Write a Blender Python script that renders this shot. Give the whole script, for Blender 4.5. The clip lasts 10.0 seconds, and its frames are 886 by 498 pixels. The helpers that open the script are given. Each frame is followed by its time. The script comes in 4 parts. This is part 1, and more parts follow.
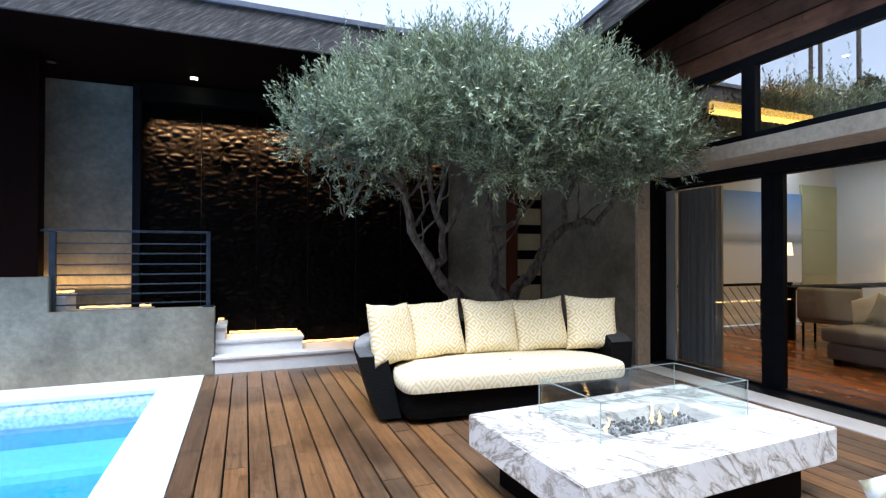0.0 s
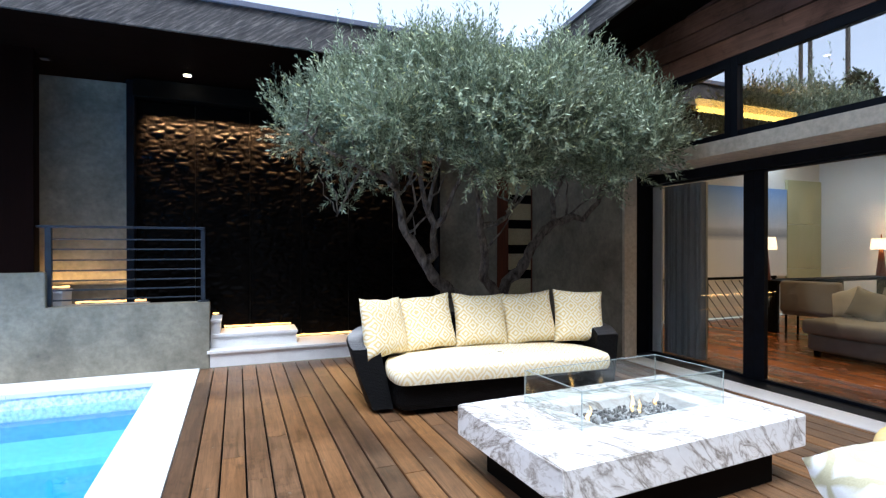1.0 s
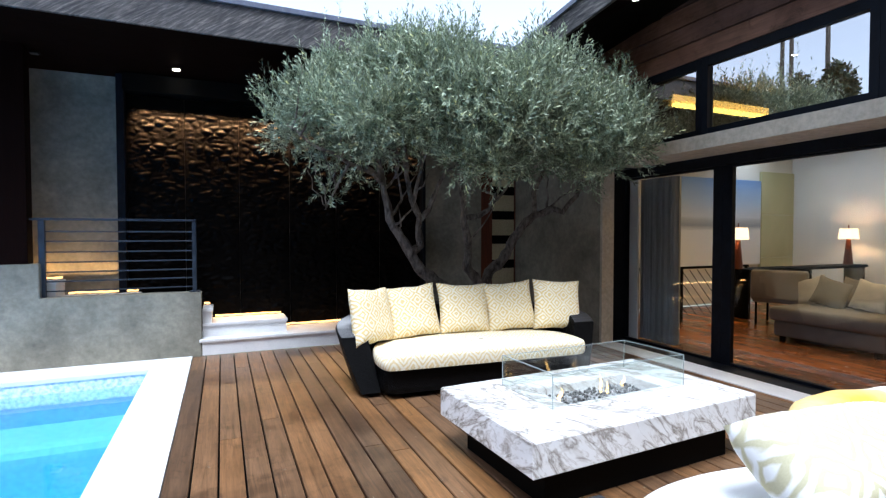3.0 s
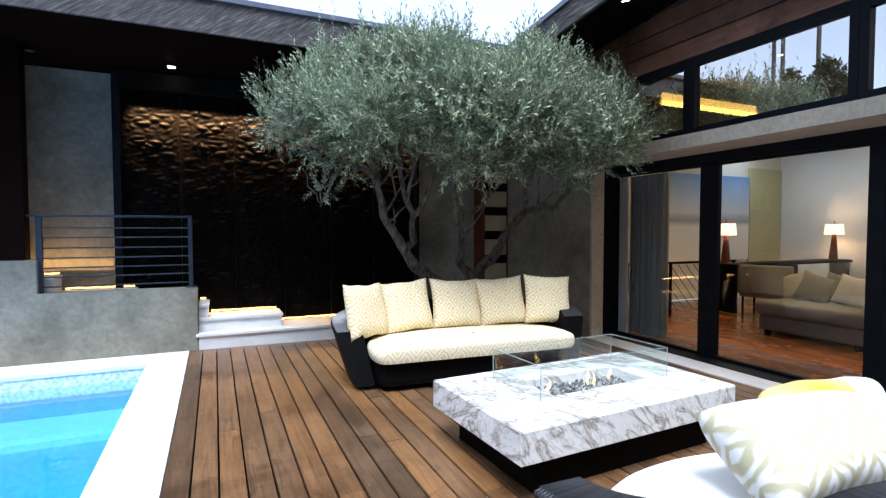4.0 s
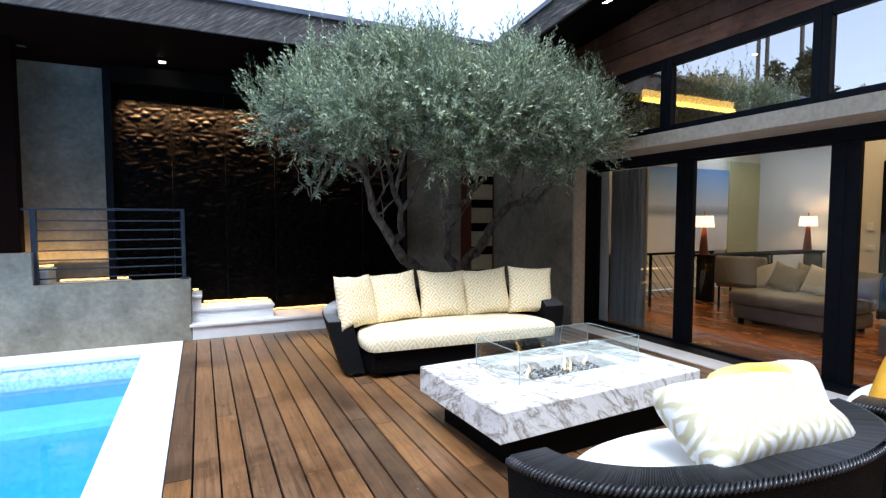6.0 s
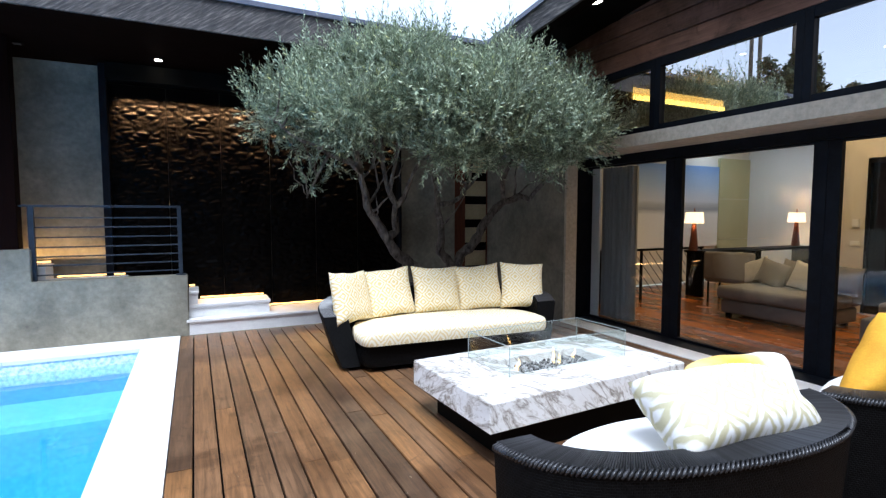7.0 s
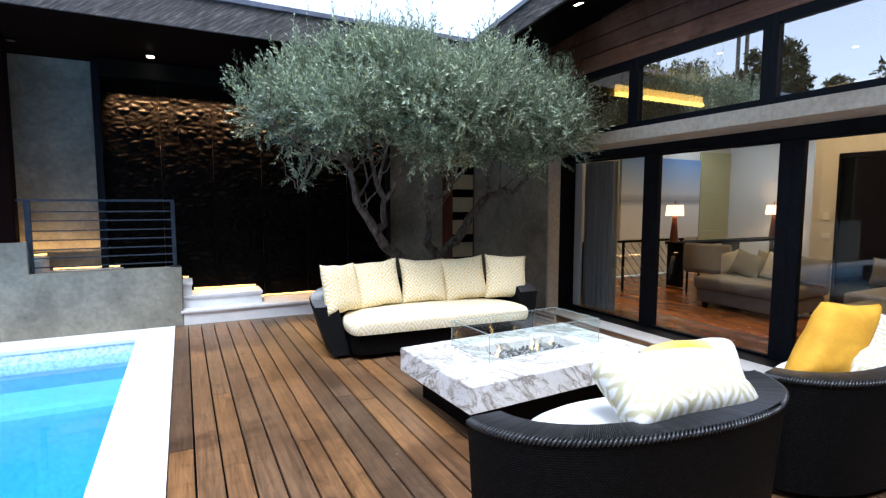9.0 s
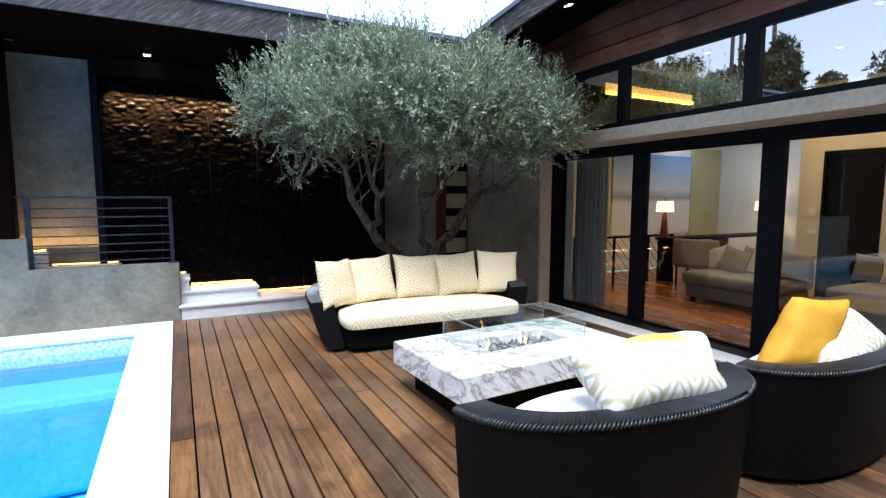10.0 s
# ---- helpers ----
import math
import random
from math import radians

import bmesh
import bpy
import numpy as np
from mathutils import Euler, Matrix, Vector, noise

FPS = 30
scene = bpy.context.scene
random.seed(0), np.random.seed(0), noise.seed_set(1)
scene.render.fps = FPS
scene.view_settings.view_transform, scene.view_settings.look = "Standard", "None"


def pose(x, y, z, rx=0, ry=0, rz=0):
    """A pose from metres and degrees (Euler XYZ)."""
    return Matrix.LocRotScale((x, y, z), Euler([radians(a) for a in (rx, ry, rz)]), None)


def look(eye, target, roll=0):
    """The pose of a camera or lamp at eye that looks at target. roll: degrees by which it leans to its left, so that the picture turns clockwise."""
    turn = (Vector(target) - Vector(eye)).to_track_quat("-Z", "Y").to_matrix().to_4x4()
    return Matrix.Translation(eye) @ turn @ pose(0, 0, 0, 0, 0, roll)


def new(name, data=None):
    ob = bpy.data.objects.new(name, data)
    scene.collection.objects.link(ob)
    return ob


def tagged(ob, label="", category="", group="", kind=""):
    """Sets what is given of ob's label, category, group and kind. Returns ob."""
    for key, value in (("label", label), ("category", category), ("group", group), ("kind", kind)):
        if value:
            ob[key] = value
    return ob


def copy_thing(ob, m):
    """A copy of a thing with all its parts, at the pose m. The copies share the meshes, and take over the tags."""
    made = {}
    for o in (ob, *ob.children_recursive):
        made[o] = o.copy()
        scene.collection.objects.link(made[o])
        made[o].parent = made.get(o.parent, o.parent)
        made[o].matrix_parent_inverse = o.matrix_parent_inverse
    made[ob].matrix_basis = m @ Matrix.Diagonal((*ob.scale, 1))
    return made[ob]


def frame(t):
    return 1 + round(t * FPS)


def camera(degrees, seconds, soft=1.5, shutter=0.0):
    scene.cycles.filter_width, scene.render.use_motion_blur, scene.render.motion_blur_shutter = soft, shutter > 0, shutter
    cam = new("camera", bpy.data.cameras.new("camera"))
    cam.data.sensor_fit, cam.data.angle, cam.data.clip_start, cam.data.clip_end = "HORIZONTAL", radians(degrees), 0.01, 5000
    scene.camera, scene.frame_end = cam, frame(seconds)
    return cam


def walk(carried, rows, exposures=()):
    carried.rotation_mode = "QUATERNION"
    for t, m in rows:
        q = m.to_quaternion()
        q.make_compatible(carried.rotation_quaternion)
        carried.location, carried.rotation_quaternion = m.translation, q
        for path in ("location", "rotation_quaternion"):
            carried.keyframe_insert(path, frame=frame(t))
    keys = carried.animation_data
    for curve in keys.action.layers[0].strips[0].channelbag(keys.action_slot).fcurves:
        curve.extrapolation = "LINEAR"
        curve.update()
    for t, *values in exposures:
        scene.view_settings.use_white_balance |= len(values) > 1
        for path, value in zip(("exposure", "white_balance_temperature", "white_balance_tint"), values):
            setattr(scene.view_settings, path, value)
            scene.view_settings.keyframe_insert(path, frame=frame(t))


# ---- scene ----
cam = camera(82.21, 10.0, soft=1.3)
ROWS = [
    (0.0, 0.1823, 0.5257, 1.3457, -21.3076, 0.5176, 0.1012),
    (1.0, 0.1616, 0.4107, 1.3648, -22.0604, -0.2144, 0.0153),
    (2.0, 0.1327, 0.3001, 1.3870, -22.7998, -0.9279, -0.0167),
    (3.0, 0.0993, 0.1945, 1.4103, -23.5170, -1.6097, -0.0160),
    (4.0, 0.0644, 0.0934, 1.4332, -24.2051, -2.2526, 0.0009),
    (5.0, 0.0300, -0.0045, 1.4550, -24.8588, -2.8561, 0.0223),
    (6.0, -0.0025, -0.1015, 1.4758, -25.4748, -3.4257, 0.0413),
    (7.0, -0.0328, -0.2008, 1.4963, -26.0513, -3.9735, 0.0560),
    (8.0, -0.0614, -0.3068, 1.5181, -26.5884, -4.5176, 0.0690),
    (9.0, -0.0896, -0.4246, 1.5434, -27.0880, -5.0827, 0.0878),
    (10.0, -0.1195, -0.5603, 1.5752, -27.5537, -5.6996, 0.1248),
]
walk(cam, [(t, pose(x, y, z, 90 + pitch, -roll, yaw)) for t, x, y, z, yaw, pitch, roll in ROWS],
     exposures=[(0.0, 1.80, 5450, 9), (10.0, 1.80, 5450, 9)])

# ---- light ----
world = bpy.data.worlds.new("sky")
scene.world = world
world.use_nodes = True
wn, wl = world.node_tree.nodes, world.node_tree.links
sky = wn.new("ShaderNodeTexSky")
sky.sky_type, sky.sun_disc = "NISHITA", False
sky.sun_elevation, sky.sun_rotation = radians(66), radians(200)
sky.air_density, sky.dust_density, sky.ozone_density = 1.0, 1.5, 1.2
soften = wn.new("ShaderNodeHueSaturation")
soften.inputs["Saturation"].default_value = 0.36
wl.new(sky.outputs["Color"], soften.inputs["Color"])
wl.new(soften.outputs["Color"], wn["Background"].inputs["Color"])
wn["Background"].inputs["Strength"].default_value = 0.115
sun = new("sun", bpy.data.lights.new("sun", "SUN"))
sun.data.energy, sun.data.angle, sun.data.color = 1.35, radians(26), (1.0, 0.98, 0.96)
sun.matrix_world = look((-1.6, -3.5, 9.0), (0, 0, 0))


def area_lamp(name, eye, target, size_x, size_y, power, colour, spread=180):
    data = bpy.data.lights.new(name, "AREA")
    data.shape, data.size, data.size_y, data.energy, data.color = "RECTANGLE", size_x, size_y, power, colour
    data.spread = radians(spread)
    ob = new(name, data)
    ob.matrix_world = look(eye, target)
    return ob


WARM = (1.0, 0.52, 0.16)
# raking strip over the water wall, strip at its foot, living room lamps and cove
area_lamp("wall_wash", (1.0, 7.22, 3.09), (1.0, 7.37, 2.74), 3.7, 0.03, 36, (1.0, 0.52, 0.20), 40)
area_lamp("foot_glow", (1.35, 7.30, 0.47), (1.35, 7.0, 0.2), 2.9, 0.03, 2.2, WARM)
area_lamp("stair_glow", (-1.55, 7.36, 0.93), (-1.55, 7.43, 2.0), 1.1, 0.03, 1.8, WARM)
area_lamp("room_downlights", (8.0, 3.0, 3.4), (8.0, 3.0, 0.0), 4.0, 4.0, 34, (1.0, 0.64, 0.28))
# added cool fill: brightens grey wall and painting, imitates sky reflected in the glass
area_lamp("room_fill_far", (10.4, 6.3, 3.18), (10.9, 6.3, 0.0), 2.4, 1.5, 9.5, (0.88, 0.95, 1.0))


# ---- materials ----
def mat(name, base=(0.5, 0.5, 0.5), rough=0.6, metal=0.0, spec=0.5):
    m = bpy.data.materials.new(name)
    m.use_nodes = True
    b = m.node_tree.nodes["Principled BSDF"]
    b.inputs["Base Color"].default_value = (*base, 1)
    b.inputs["Roughness"].default_value = rough
    b.inputs["Metallic"].default_value = metal
    b.inputs["Specular IOR Level"].default_value = spec
    return m


def nodes_of(m):
    return m.node_tree.nodes, m.node_tree.links, m.node_tree.nodes["Principled BSDF"]


def coords(m, scale=(1, 1, 1), kind="Object"):
    n, l, b = nodes_of(m)
    tc, mp = n.new("ShaderNodeTexCoord"), n.new("ShaderNodeMapping")
    mp.inputs["Scale"].default_value = scale
    l.new(tc.outputs[kind], mp.inputs["Vector"])
    return mp.outputs["Vector"]


def noise_tex(m, vec, scale, detail=6, rough=0.6, distort=0.0):
    n, l, b = nodes_of(m)
    t = n.new("ShaderNodeTexNoise")
    t.inputs["Scale"].default_value, t.inputs["Detail"].default_value = scale, detail
    t.inputs["Roughness"].default_value, t.inputs["Distortion"].default_value = rough, distort
    l.new(vec, t.inputs["Vector"])
    return t.outputs["Fac"]


def ramp(m, fac, stops):
    n, l, b = nodes_of(m)
    r = n.new("ShaderNodeValToRGB")
    while len(r.color_ramp.elements) < len(stops):
        r.color_ramp.elements.new(0.5)
    for e, (p, c) in zip(r.color_ramp.elements, stops):
        e.position, e.color = p, ((*c, 1) if len(c) == 3 else c)
    l.new(fac, r.inputs["Fac"])
    return r.outputs["Color"]


def mix(m, fac, a, b_, mode="MIX"):
    n, l, b = nodes_of(m)
    x = n.new("ShaderNodeMix")
    x.data_type, x.blend_type = "RGBA", mode
    for sock, v in ((x.inputs["Factor"], fac), (x.inputs["A"], a), (x.inputs["B"], b_)):
        if isinstance(v, (int, float)):
            sock.default_value = v
        elif isinstance(v, tuple):
            sock.default_value = (*v, 1)
        else:
            l.new(v, sock)
    return x.outputs["Result"]


def calc(m, op, a, b_=0.0):
    n, l, b = nodes_of(m)
    x = n.new("ShaderNodeMath")
    x.operation = op
    for sock, v in ((x.inputs[0], a), (x.inputs[1], b_)):
        if isinstance(v, (int, float)):
            sock.default_value = v
        else:
            l.new(v, sock)
    return x.outputs[0]


def bump(m, height, strength=0.3, distance=0.01):
    n, l, b = nodes_of(m)
    x = n.new("ShaderNodeBump")
    x.inputs["Strength"].default_value, x.inputs["Distance"].default_value = strength, distance
    l.new(height, x.inputs["Height"])
    l.new(x.outputs["Normal"], b.inputs["Normal"])


def colour(m, socket):
    n, l, b = nodes_of(m)
    l.new(socket, b.inputs["Base Color"])


def roughness(m, fac, lo, hi):
    n, l, b = nodes_of(m)
    r = n.new("ShaderNodeMapRange")
    r.inputs["To Min"].default_value, r.inputs["To Max"].default_value = lo, hi
    l.new(fac, r.inputs["Value"])
    l.new(r.outputs["Result"], b.inputs["Roughness"])


def mottled(name, dark, light, scale, rough=0.7, grain=60, bump_by=0.25, dist=0.004, spec=0.4, stretch=(1, 1, 1), kind="Object"):
    m = mat(name, light, rough, 0, spec)
    v = coords(m, stretch, kind)
    big, fine = noise_tex(m, v, scale, 5, 0.6, 0.4), noise_tex(m, v, grain, 4, 0.6)
    c = ramp(m, big, [(0.3, dark), (0.7, light)])
    colour(m, mix(m, 0.22, c, ramp(m, fine, [(0.3, (0.15, 0.15, 0.15)), (0.7, (0.9, 0.9, 0.9))]), "OVERLAY"))
    bump(m, fine, bump_by, dist)
    roughness(m, big, rough - 0.1, min(1, rough + 0.12))
    return m


def wood(name, dark, light, along=1, rough=0.5, spec=0.4, vary=True, strength=0.25):
    """Grain running along one axis; each board its own tone."""
    m = mat(name, light, rough, 0, spec)
    n, l, b = nodes_of(m)
    s = [22.0, 22.0, 22.0]
    s[along] = 1.2
    info = n.new("ShaderNodeObjectInfo")
    geom = n.new("ShaderNodeTexCoord")
    add = n.new("ShaderNodeVectorMath")
    add.operation = "ADD"
    wide = n.new("ShaderNodeVectorMath")
    wide.operation = "SCALE"
    comb = n.new("ShaderNodeCombineXYZ")
    for i in range(3):
        l.new(info.outputs["Random"], comb.inputs[i])
    wide.inputs["Scale"].default_value = 40.0
    l.new(comb.outputs[0], wide.inputs[0])
    l.new(geom.outputs["Object"], add.inputs[0])
    l.new(wide.outputs[0], add.inputs[1])
    mp = n.new("ShaderNodeMapping")
    mp.inputs["Scale"].default_value = s
    l.new(add.outputs[0], mp.inputs["Vector"])
    grain = noise_tex(m, mp.outputs["Vector"], 1.6, 10, 0.72, 0.8)
    blot = noise_tex(m, add.outputs[0], 2.2, 4, 0.6)
    c = ramp(m, grain, [(0.25, dark), (0.75, light)])
    if vary:
        tone = ramp(m, info.outputs["Random"], [(0.0, (0.62, 0.61, 0.63)), (0.25, (0.82, 0.77, 0.74)), (0.5, (0.97, 0.92, 0.87)), (0.78, (1.14, 0.98, 0.78)), (1.0, (1.40, 1.16, 0.80))])
        c = mix(m, 1.0, c, tone, "MULTIPLY")
    if vary:
        damp = noise_tex(m, geom.outputs["Object"], 0.75, 5, 0.65, 0.5)
        c = mix(m, 0.85, c, ramp(m, damp, [(0.38, (0.46, 0.43, 0.42)), (0.52, (1.0, 1.0, 1.0))]), "MULTIPLY")
        drip = noise_tex(m, geom.outputs["Object"], 4.5, 7, 0.7, 1.2)
        c = mix(m, 0.6, c, ramp(m, drip, [(0.34, (0.34, 0.31, 0.30)), (0.46, (1.0, 1.0, 1.0)), (0.60, (1.0, 1.0, 1.0)), (0.70, (1.26, 1.25, 1.26))]), "MULTIPLY")
    c = mix(m, 0.5, c, ramp(m, blot, [(0.3, (0.55, 0.53, 0.52)), (0.65, (1.0, 1.0, 1.0))]), "MULTIPLY")
    colour(m, c)
    bump(m, grain, strength, 0.003)
    roughness(m, blot, rough - 0.14, rough + 0.14)
    return m


def emit(name, col, strength):
    m = mat(name, col, 0.6)
    n, l, b = nodes_of(m)
    b.inputs["Emission Color"].default_value = (*col, 1)
    b.inputs["Emission Strength"].default_value = strength
    return m


def clear(name, tint=(0.96, 0.98, 0.97), ior=1.5, rough=0.0, ripple=0.0):
    """Thin clear sheet: see-through, with gloss by angle."""
    m = bpy.data.materials.new(name)
    m.use_nodes = True
    n, l = m.node_tree.nodes, m.node_tree.links
    n.remove(n["Principled BSDF"])
    tr, gl, fr, mx = (n.new("ShaderNodeBsdfTransparent"), n.new("ShaderNodeBsdfGlossy"), n.new("ShaderNodeLayerWeight"), n.new("ShaderNodeMixShader"))
    tr.inputs["Color"].default_value = (*tint, 1)
    gl.inputs["Roughness"].default_value = rough
    fr.inputs["Blend"].default_value = 0.5
    steep, gain, least = n.new("ShaderNodeMath"), n.new("ShaderNodeMath"), ((ior - 1) / (ior + 1)) ** 2
    steep.operation, gain.operation = "POWER", "MULTIPLY_ADD"
    steep.inputs[1].default_value, gain.inputs[1].default_value, gain.inputs[2].default_value = 4.0, 1 - least, least * 1.6
    l.new(fr.outputs["Facing"], steep.inputs[0]), l.new(steep.outputs[0], gain.inputs[0])
    l.new(gain.outputs[0], mx.inputs[0]), l.new(tr.outputs[0], mx.inputs[1]), l.new(gl.outputs[0], mx.inputs[2])
    l.new(mx.outputs[0], n["Material Output"].inputs["Surface"])
    if ripple:
        tc, t, bp = n.new("ShaderNodeTexCoord"), n.new("ShaderNodeTexNoise"), n.new("ShaderNodeBump")
        t.inputs["Scale"].default_value, t.inputs["Detail"].default_value = 3.0, 3
        bp.inputs["Strength"].default_value, bp.inputs["Distance"].default_value = ripple, 0.05
        l.new(tc.outputs["Object"], t.inputs["Vector"]), l.new(t.outputs["Fac"], bp.inputs["Height"])
        l.new(bp.outputs[0], gl.inputs["Normal"]), l.new(bp.outputs[0], fr.inputs["Normal"])
    return m


def woven(name, base, light, su, sv):
    """Dark rattan: over-and-under weave in the sheet's own UV metres."""
    m = mat(name, base, 0.45, 0, 0.06)
    n, l, b = nodes_of(m)
    v = coords(m, (1, 1, 1), "UV")
    br = n.new("ShaderNodeTexBrick")
    br.inputs["Scale"].default_value = 1.0
    br.inputs["Brick Width"].default_value, br.inputs["Row Height"].default_value = su, sv
    br.inputs["Mortar Size"].default_value, br.inputs["Mortar Smooth"].default_value = sv * 0.22, 1.0
    l.new(v, br.inputs["Vector"])
    fine = noise_tex(m, v, 40, 3, 0.5)
    colour(m, mix(m, br.outputs["Fac"], ramp(m, fine, [(0.3, base), (0.75, light)]), (0.004, 0.004, 0.004)))
    bump(m, calc(m, "SUBTRACT", 1.0, br.outputs["Fac"]), 0.6, 0.003)
    return m


def patterned(name, ground, figure, size, soft=0.5):
    """Woven cloth with nested lozenges in the sheet's own UV metres."""
    m = mat(name, ground, 0.85, 0, 0.2)
    n, l, b = nodes_of(m)
    v = coords(m, (1 / size, 1 / size, 1), "UV")
    wob = n.new("ShaderNodeTexNoise")
    wob.inputs["Scale"].default_value = 3.0
    l.new(v, wob.inputs["Vector"])
    sep = n.new("ShaderNodeSeparateXYZ")
    l.new(v, sep.inputs[0])
    ax = calc(m, "PINGPONG", sep.outputs[0], 0.5)
    ay = calc(m, "PINGPONG", sep.outputs[1], 0.5)
    d = calc(m, "ADD", calc(m, "ADD", ax, ay), calc(m, "MULTIPLY", wob.outputs["Fac"], 0.34))
    band = calc(m, "PINGPONG", calc(m, "MULTIPLY", d, 4.0), 0.5)
    fac = ramp(m, band, [(0.14, (0, 0, 0)), (0.34, (1, 1, 1))])
    weave = noise_tex(m, v, 90 * size * 4, 2, 0.5)
    c = mix(m, fac, figure, ground)
    colour(m, mix(m, 0.12, c, ramp(m, weave, [(0.3, (0.2, 0.2, 0.2)), (0.7, (0.9, 0.9, 0.9))]), "OVERLAY"))
    bump(m, weave, 0.25, 0.002)
    return m


M_DECK = wood("ipe_deck", (0.040, 0.024, 0.014), (0.315, 0.186, 0.098), 1, 0.36, 0.5, True, 0.4)
M_STONE = mottled("pale_limestone", (0.66, 0.66, 0.66), (0.80, 0.80, 0.79), 3.0, 0.55, 120, 0.1, 0.001)
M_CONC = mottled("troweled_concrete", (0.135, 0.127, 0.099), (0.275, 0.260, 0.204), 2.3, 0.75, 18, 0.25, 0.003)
M_STEEL = mottled("painted_steel", (0.014, 0.020, 0.030), (0.026, 0.036, 0.052), 9, 0.45, 80, 0.08, 0.001, 0.3)
M_FRAME = mottled("dark_aluminium", (0.0045, 0.0055, 0.008), (0.008, 0.010, 0.015), 8, 0.45, 120, 0.05, 0.001, 0.09)
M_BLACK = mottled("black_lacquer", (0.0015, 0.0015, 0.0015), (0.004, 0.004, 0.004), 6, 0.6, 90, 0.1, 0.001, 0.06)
# base colour cut to near black: holds the shade under the roofs
M_SOFFIT = wood("shade_dark_soffit", (0.0015, 0.0007, 0.0006), (0.007, 0.0026, 0.0018), 0, 0.7, 0.03, False)
M_SIDING = wood("stained_siding", (0.095, 0.055, 0.049), (0.26, 0.158, 0.135), 1, 0.55, 0.3)
# post's red-brown sunk to near black, with the porch shade in it
M_POST = wood("shade_dark_post", (0.0025, 0.001, 0.0008), (0.008, 0.0028, 0.0022), 2, 0.6, 0.03, False)
M_CAP = mottled("grey_blue_metal", (0.10, 0.11, 0.15), (0.15, 0.165, 0.215), 5, 0.4, 60, 0.05, 0.001, 0.5)
M_GLASS = clear("window_glass", (0.93, 0.95, 0.94))
M_GUARD = clear("tempered_glass", (0.95, 0.98, 0.97), 1.5)
M_WATER = clear("pool_water", (0.72, 0.92, 1.0), 1.33, 0.0, 0.04)
M_POOL = mottled("pool_plaster", (0.15, 0.48, 0.78), (0.19, 0.55, 0.84), 1.2, 0.7, 30, 0.1, 0.002)
M_LED = emit("led_warm", (1.0, 0.52, 0.15), 0.9)
M_COVE = emit("cove_light", (1.0, 0.60, 0.10), 3.0)
M_CAN = emit("downlight", (1.0, 0.80, 0.52), 14.0)
M_SHADE = emit("lamp_shade", (1.0, 0.66, 0.30), 0.75)
M_WICKER = woven("black_wicker", (0.0014, 0.0014, 0.0016), (0.007, 0.007, 0.0075), 0.016, 0.0105)
M_CREAM = patterned("cream_lozenge_cloth", (0.84, 0.78, 0.61), (0.72, 0.54, 0.23), 0.16)
M_SEATCLOTH = patterned("pale_seat_cloth", (0.84, 0.79, 0.64), (0.74, 0.60, 0.32), 0.17)
M_BOLD = patterned("bold_lozenge_cloth", (0.80, 0.79, 0.76), (0.52, 0.48, 0.31), 0.20)
M_FADED = mottled("faded_yellow_cloth", (0.80, 0.48, 0.09), (0.84, 0.81, 0.70), 2.6, 0.8, 160, 0.2, 0.002, 0.3)


def dyed():
    """Cream cloth with one soft orange-yellow patch dyed into its middle."""
    n, l, b = nodes_of(M_FADED)
    v = coords(M_FADED, (1.0, 0.0, 1.5))
    gap = n.new("ShaderNodeVectorMath")
    gap.operation = "DISTANCE"
    gap.inputs[1].default_value = (-0.08, 0.0, 0.42)
    l.new(v, gap.inputs[0])
    ragged = calc(M_FADED, "ADD", gap.outputs["Value"], calc(M_FADED, "MULTIPLY", noise_tex(M_FADED, v, 9, 5, 0.6), 0.16))
    colour(M_FADED, ramp(M_FADED, ragged, [(0.16, (0.80, 0.43, 0.06)), (0.24, (0.82, 0.60, 0.22)), (0.32, (0.84, 0.80, 0.70))]))


dyed()
M_MUSTARD = mottled("mustard_velvet", (0.56, 0.27, 0.018), (0.74, 0.40, 0.035), 5, 0.8, 160, 0.2, 0.002, 0.3)
M_WHITE = mottled("white_cushion_cloth", (0.78, 0.77, 0.74), (0.84, 0.83, 0.80), 4, 0.85, 200, 0.15, 0.001, 0.2)


def marble():
    """White stone with slanting grey-brown veins at two scales."""
    m = mat("veined_marble", (0.8, 0.8, 0.8), 0.16, 0, 0.5)
    n, l, b = nodes_of(m)
    tc, turn, squeeze = n.new("ShaderNodeTexCoord"), n.new("ShaderNodeMapping"), n.new("ShaderNodeMapping")
    turn.inputs["Rotation"].default_value = (radians(-20), radians(38), radians(-35))
    squeeze.inputs["Scale"].default_value = (3.4, 1.0, 1.3)
    l.new(tc.outputs["Object"], turn.inputs["Vector"]), l.new(turn.outputs["Vector"], squeeze.inputs["Vector"])
    v = squeeze.outputs["Vector"]
    broad, thin = noise_tex(m, v, 1.5, 9, 0.62, 0.9), noise_tex(m, v, 3.8, 8, 0.6, 1.3)
    r1 = calc(m, "ABSOLUTE", calc(m, "SUBTRACT", broad, 0.5))
    r2 = calc(m, "ABSOLUTE", calc(m, "SUBTRACT", thin, 0.47))
    c1 = ramp(m, r1, [(0.0, (0.33, 0.30, 0.27)), (0.012, (0.60, 0.57, 0.53)), (0.042, (0.88, 0.87, 0.85)), (0.2, (0.90, 0.90, 0.89))])
    c2 = ramp(m, r2, [(0.0, (0.58, 0.55, 0.51)), (0.010, (0.86, 0.84, 0.81)), (0.05, (1, 1, 1))])
    cloud = ramp(m, noise_tex(m, tc.outputs["Object"], 2.3, 5, 0.6), [(0.36, (0.80, 0.79, 0.78)), (0.55, (1, 1, 1))])
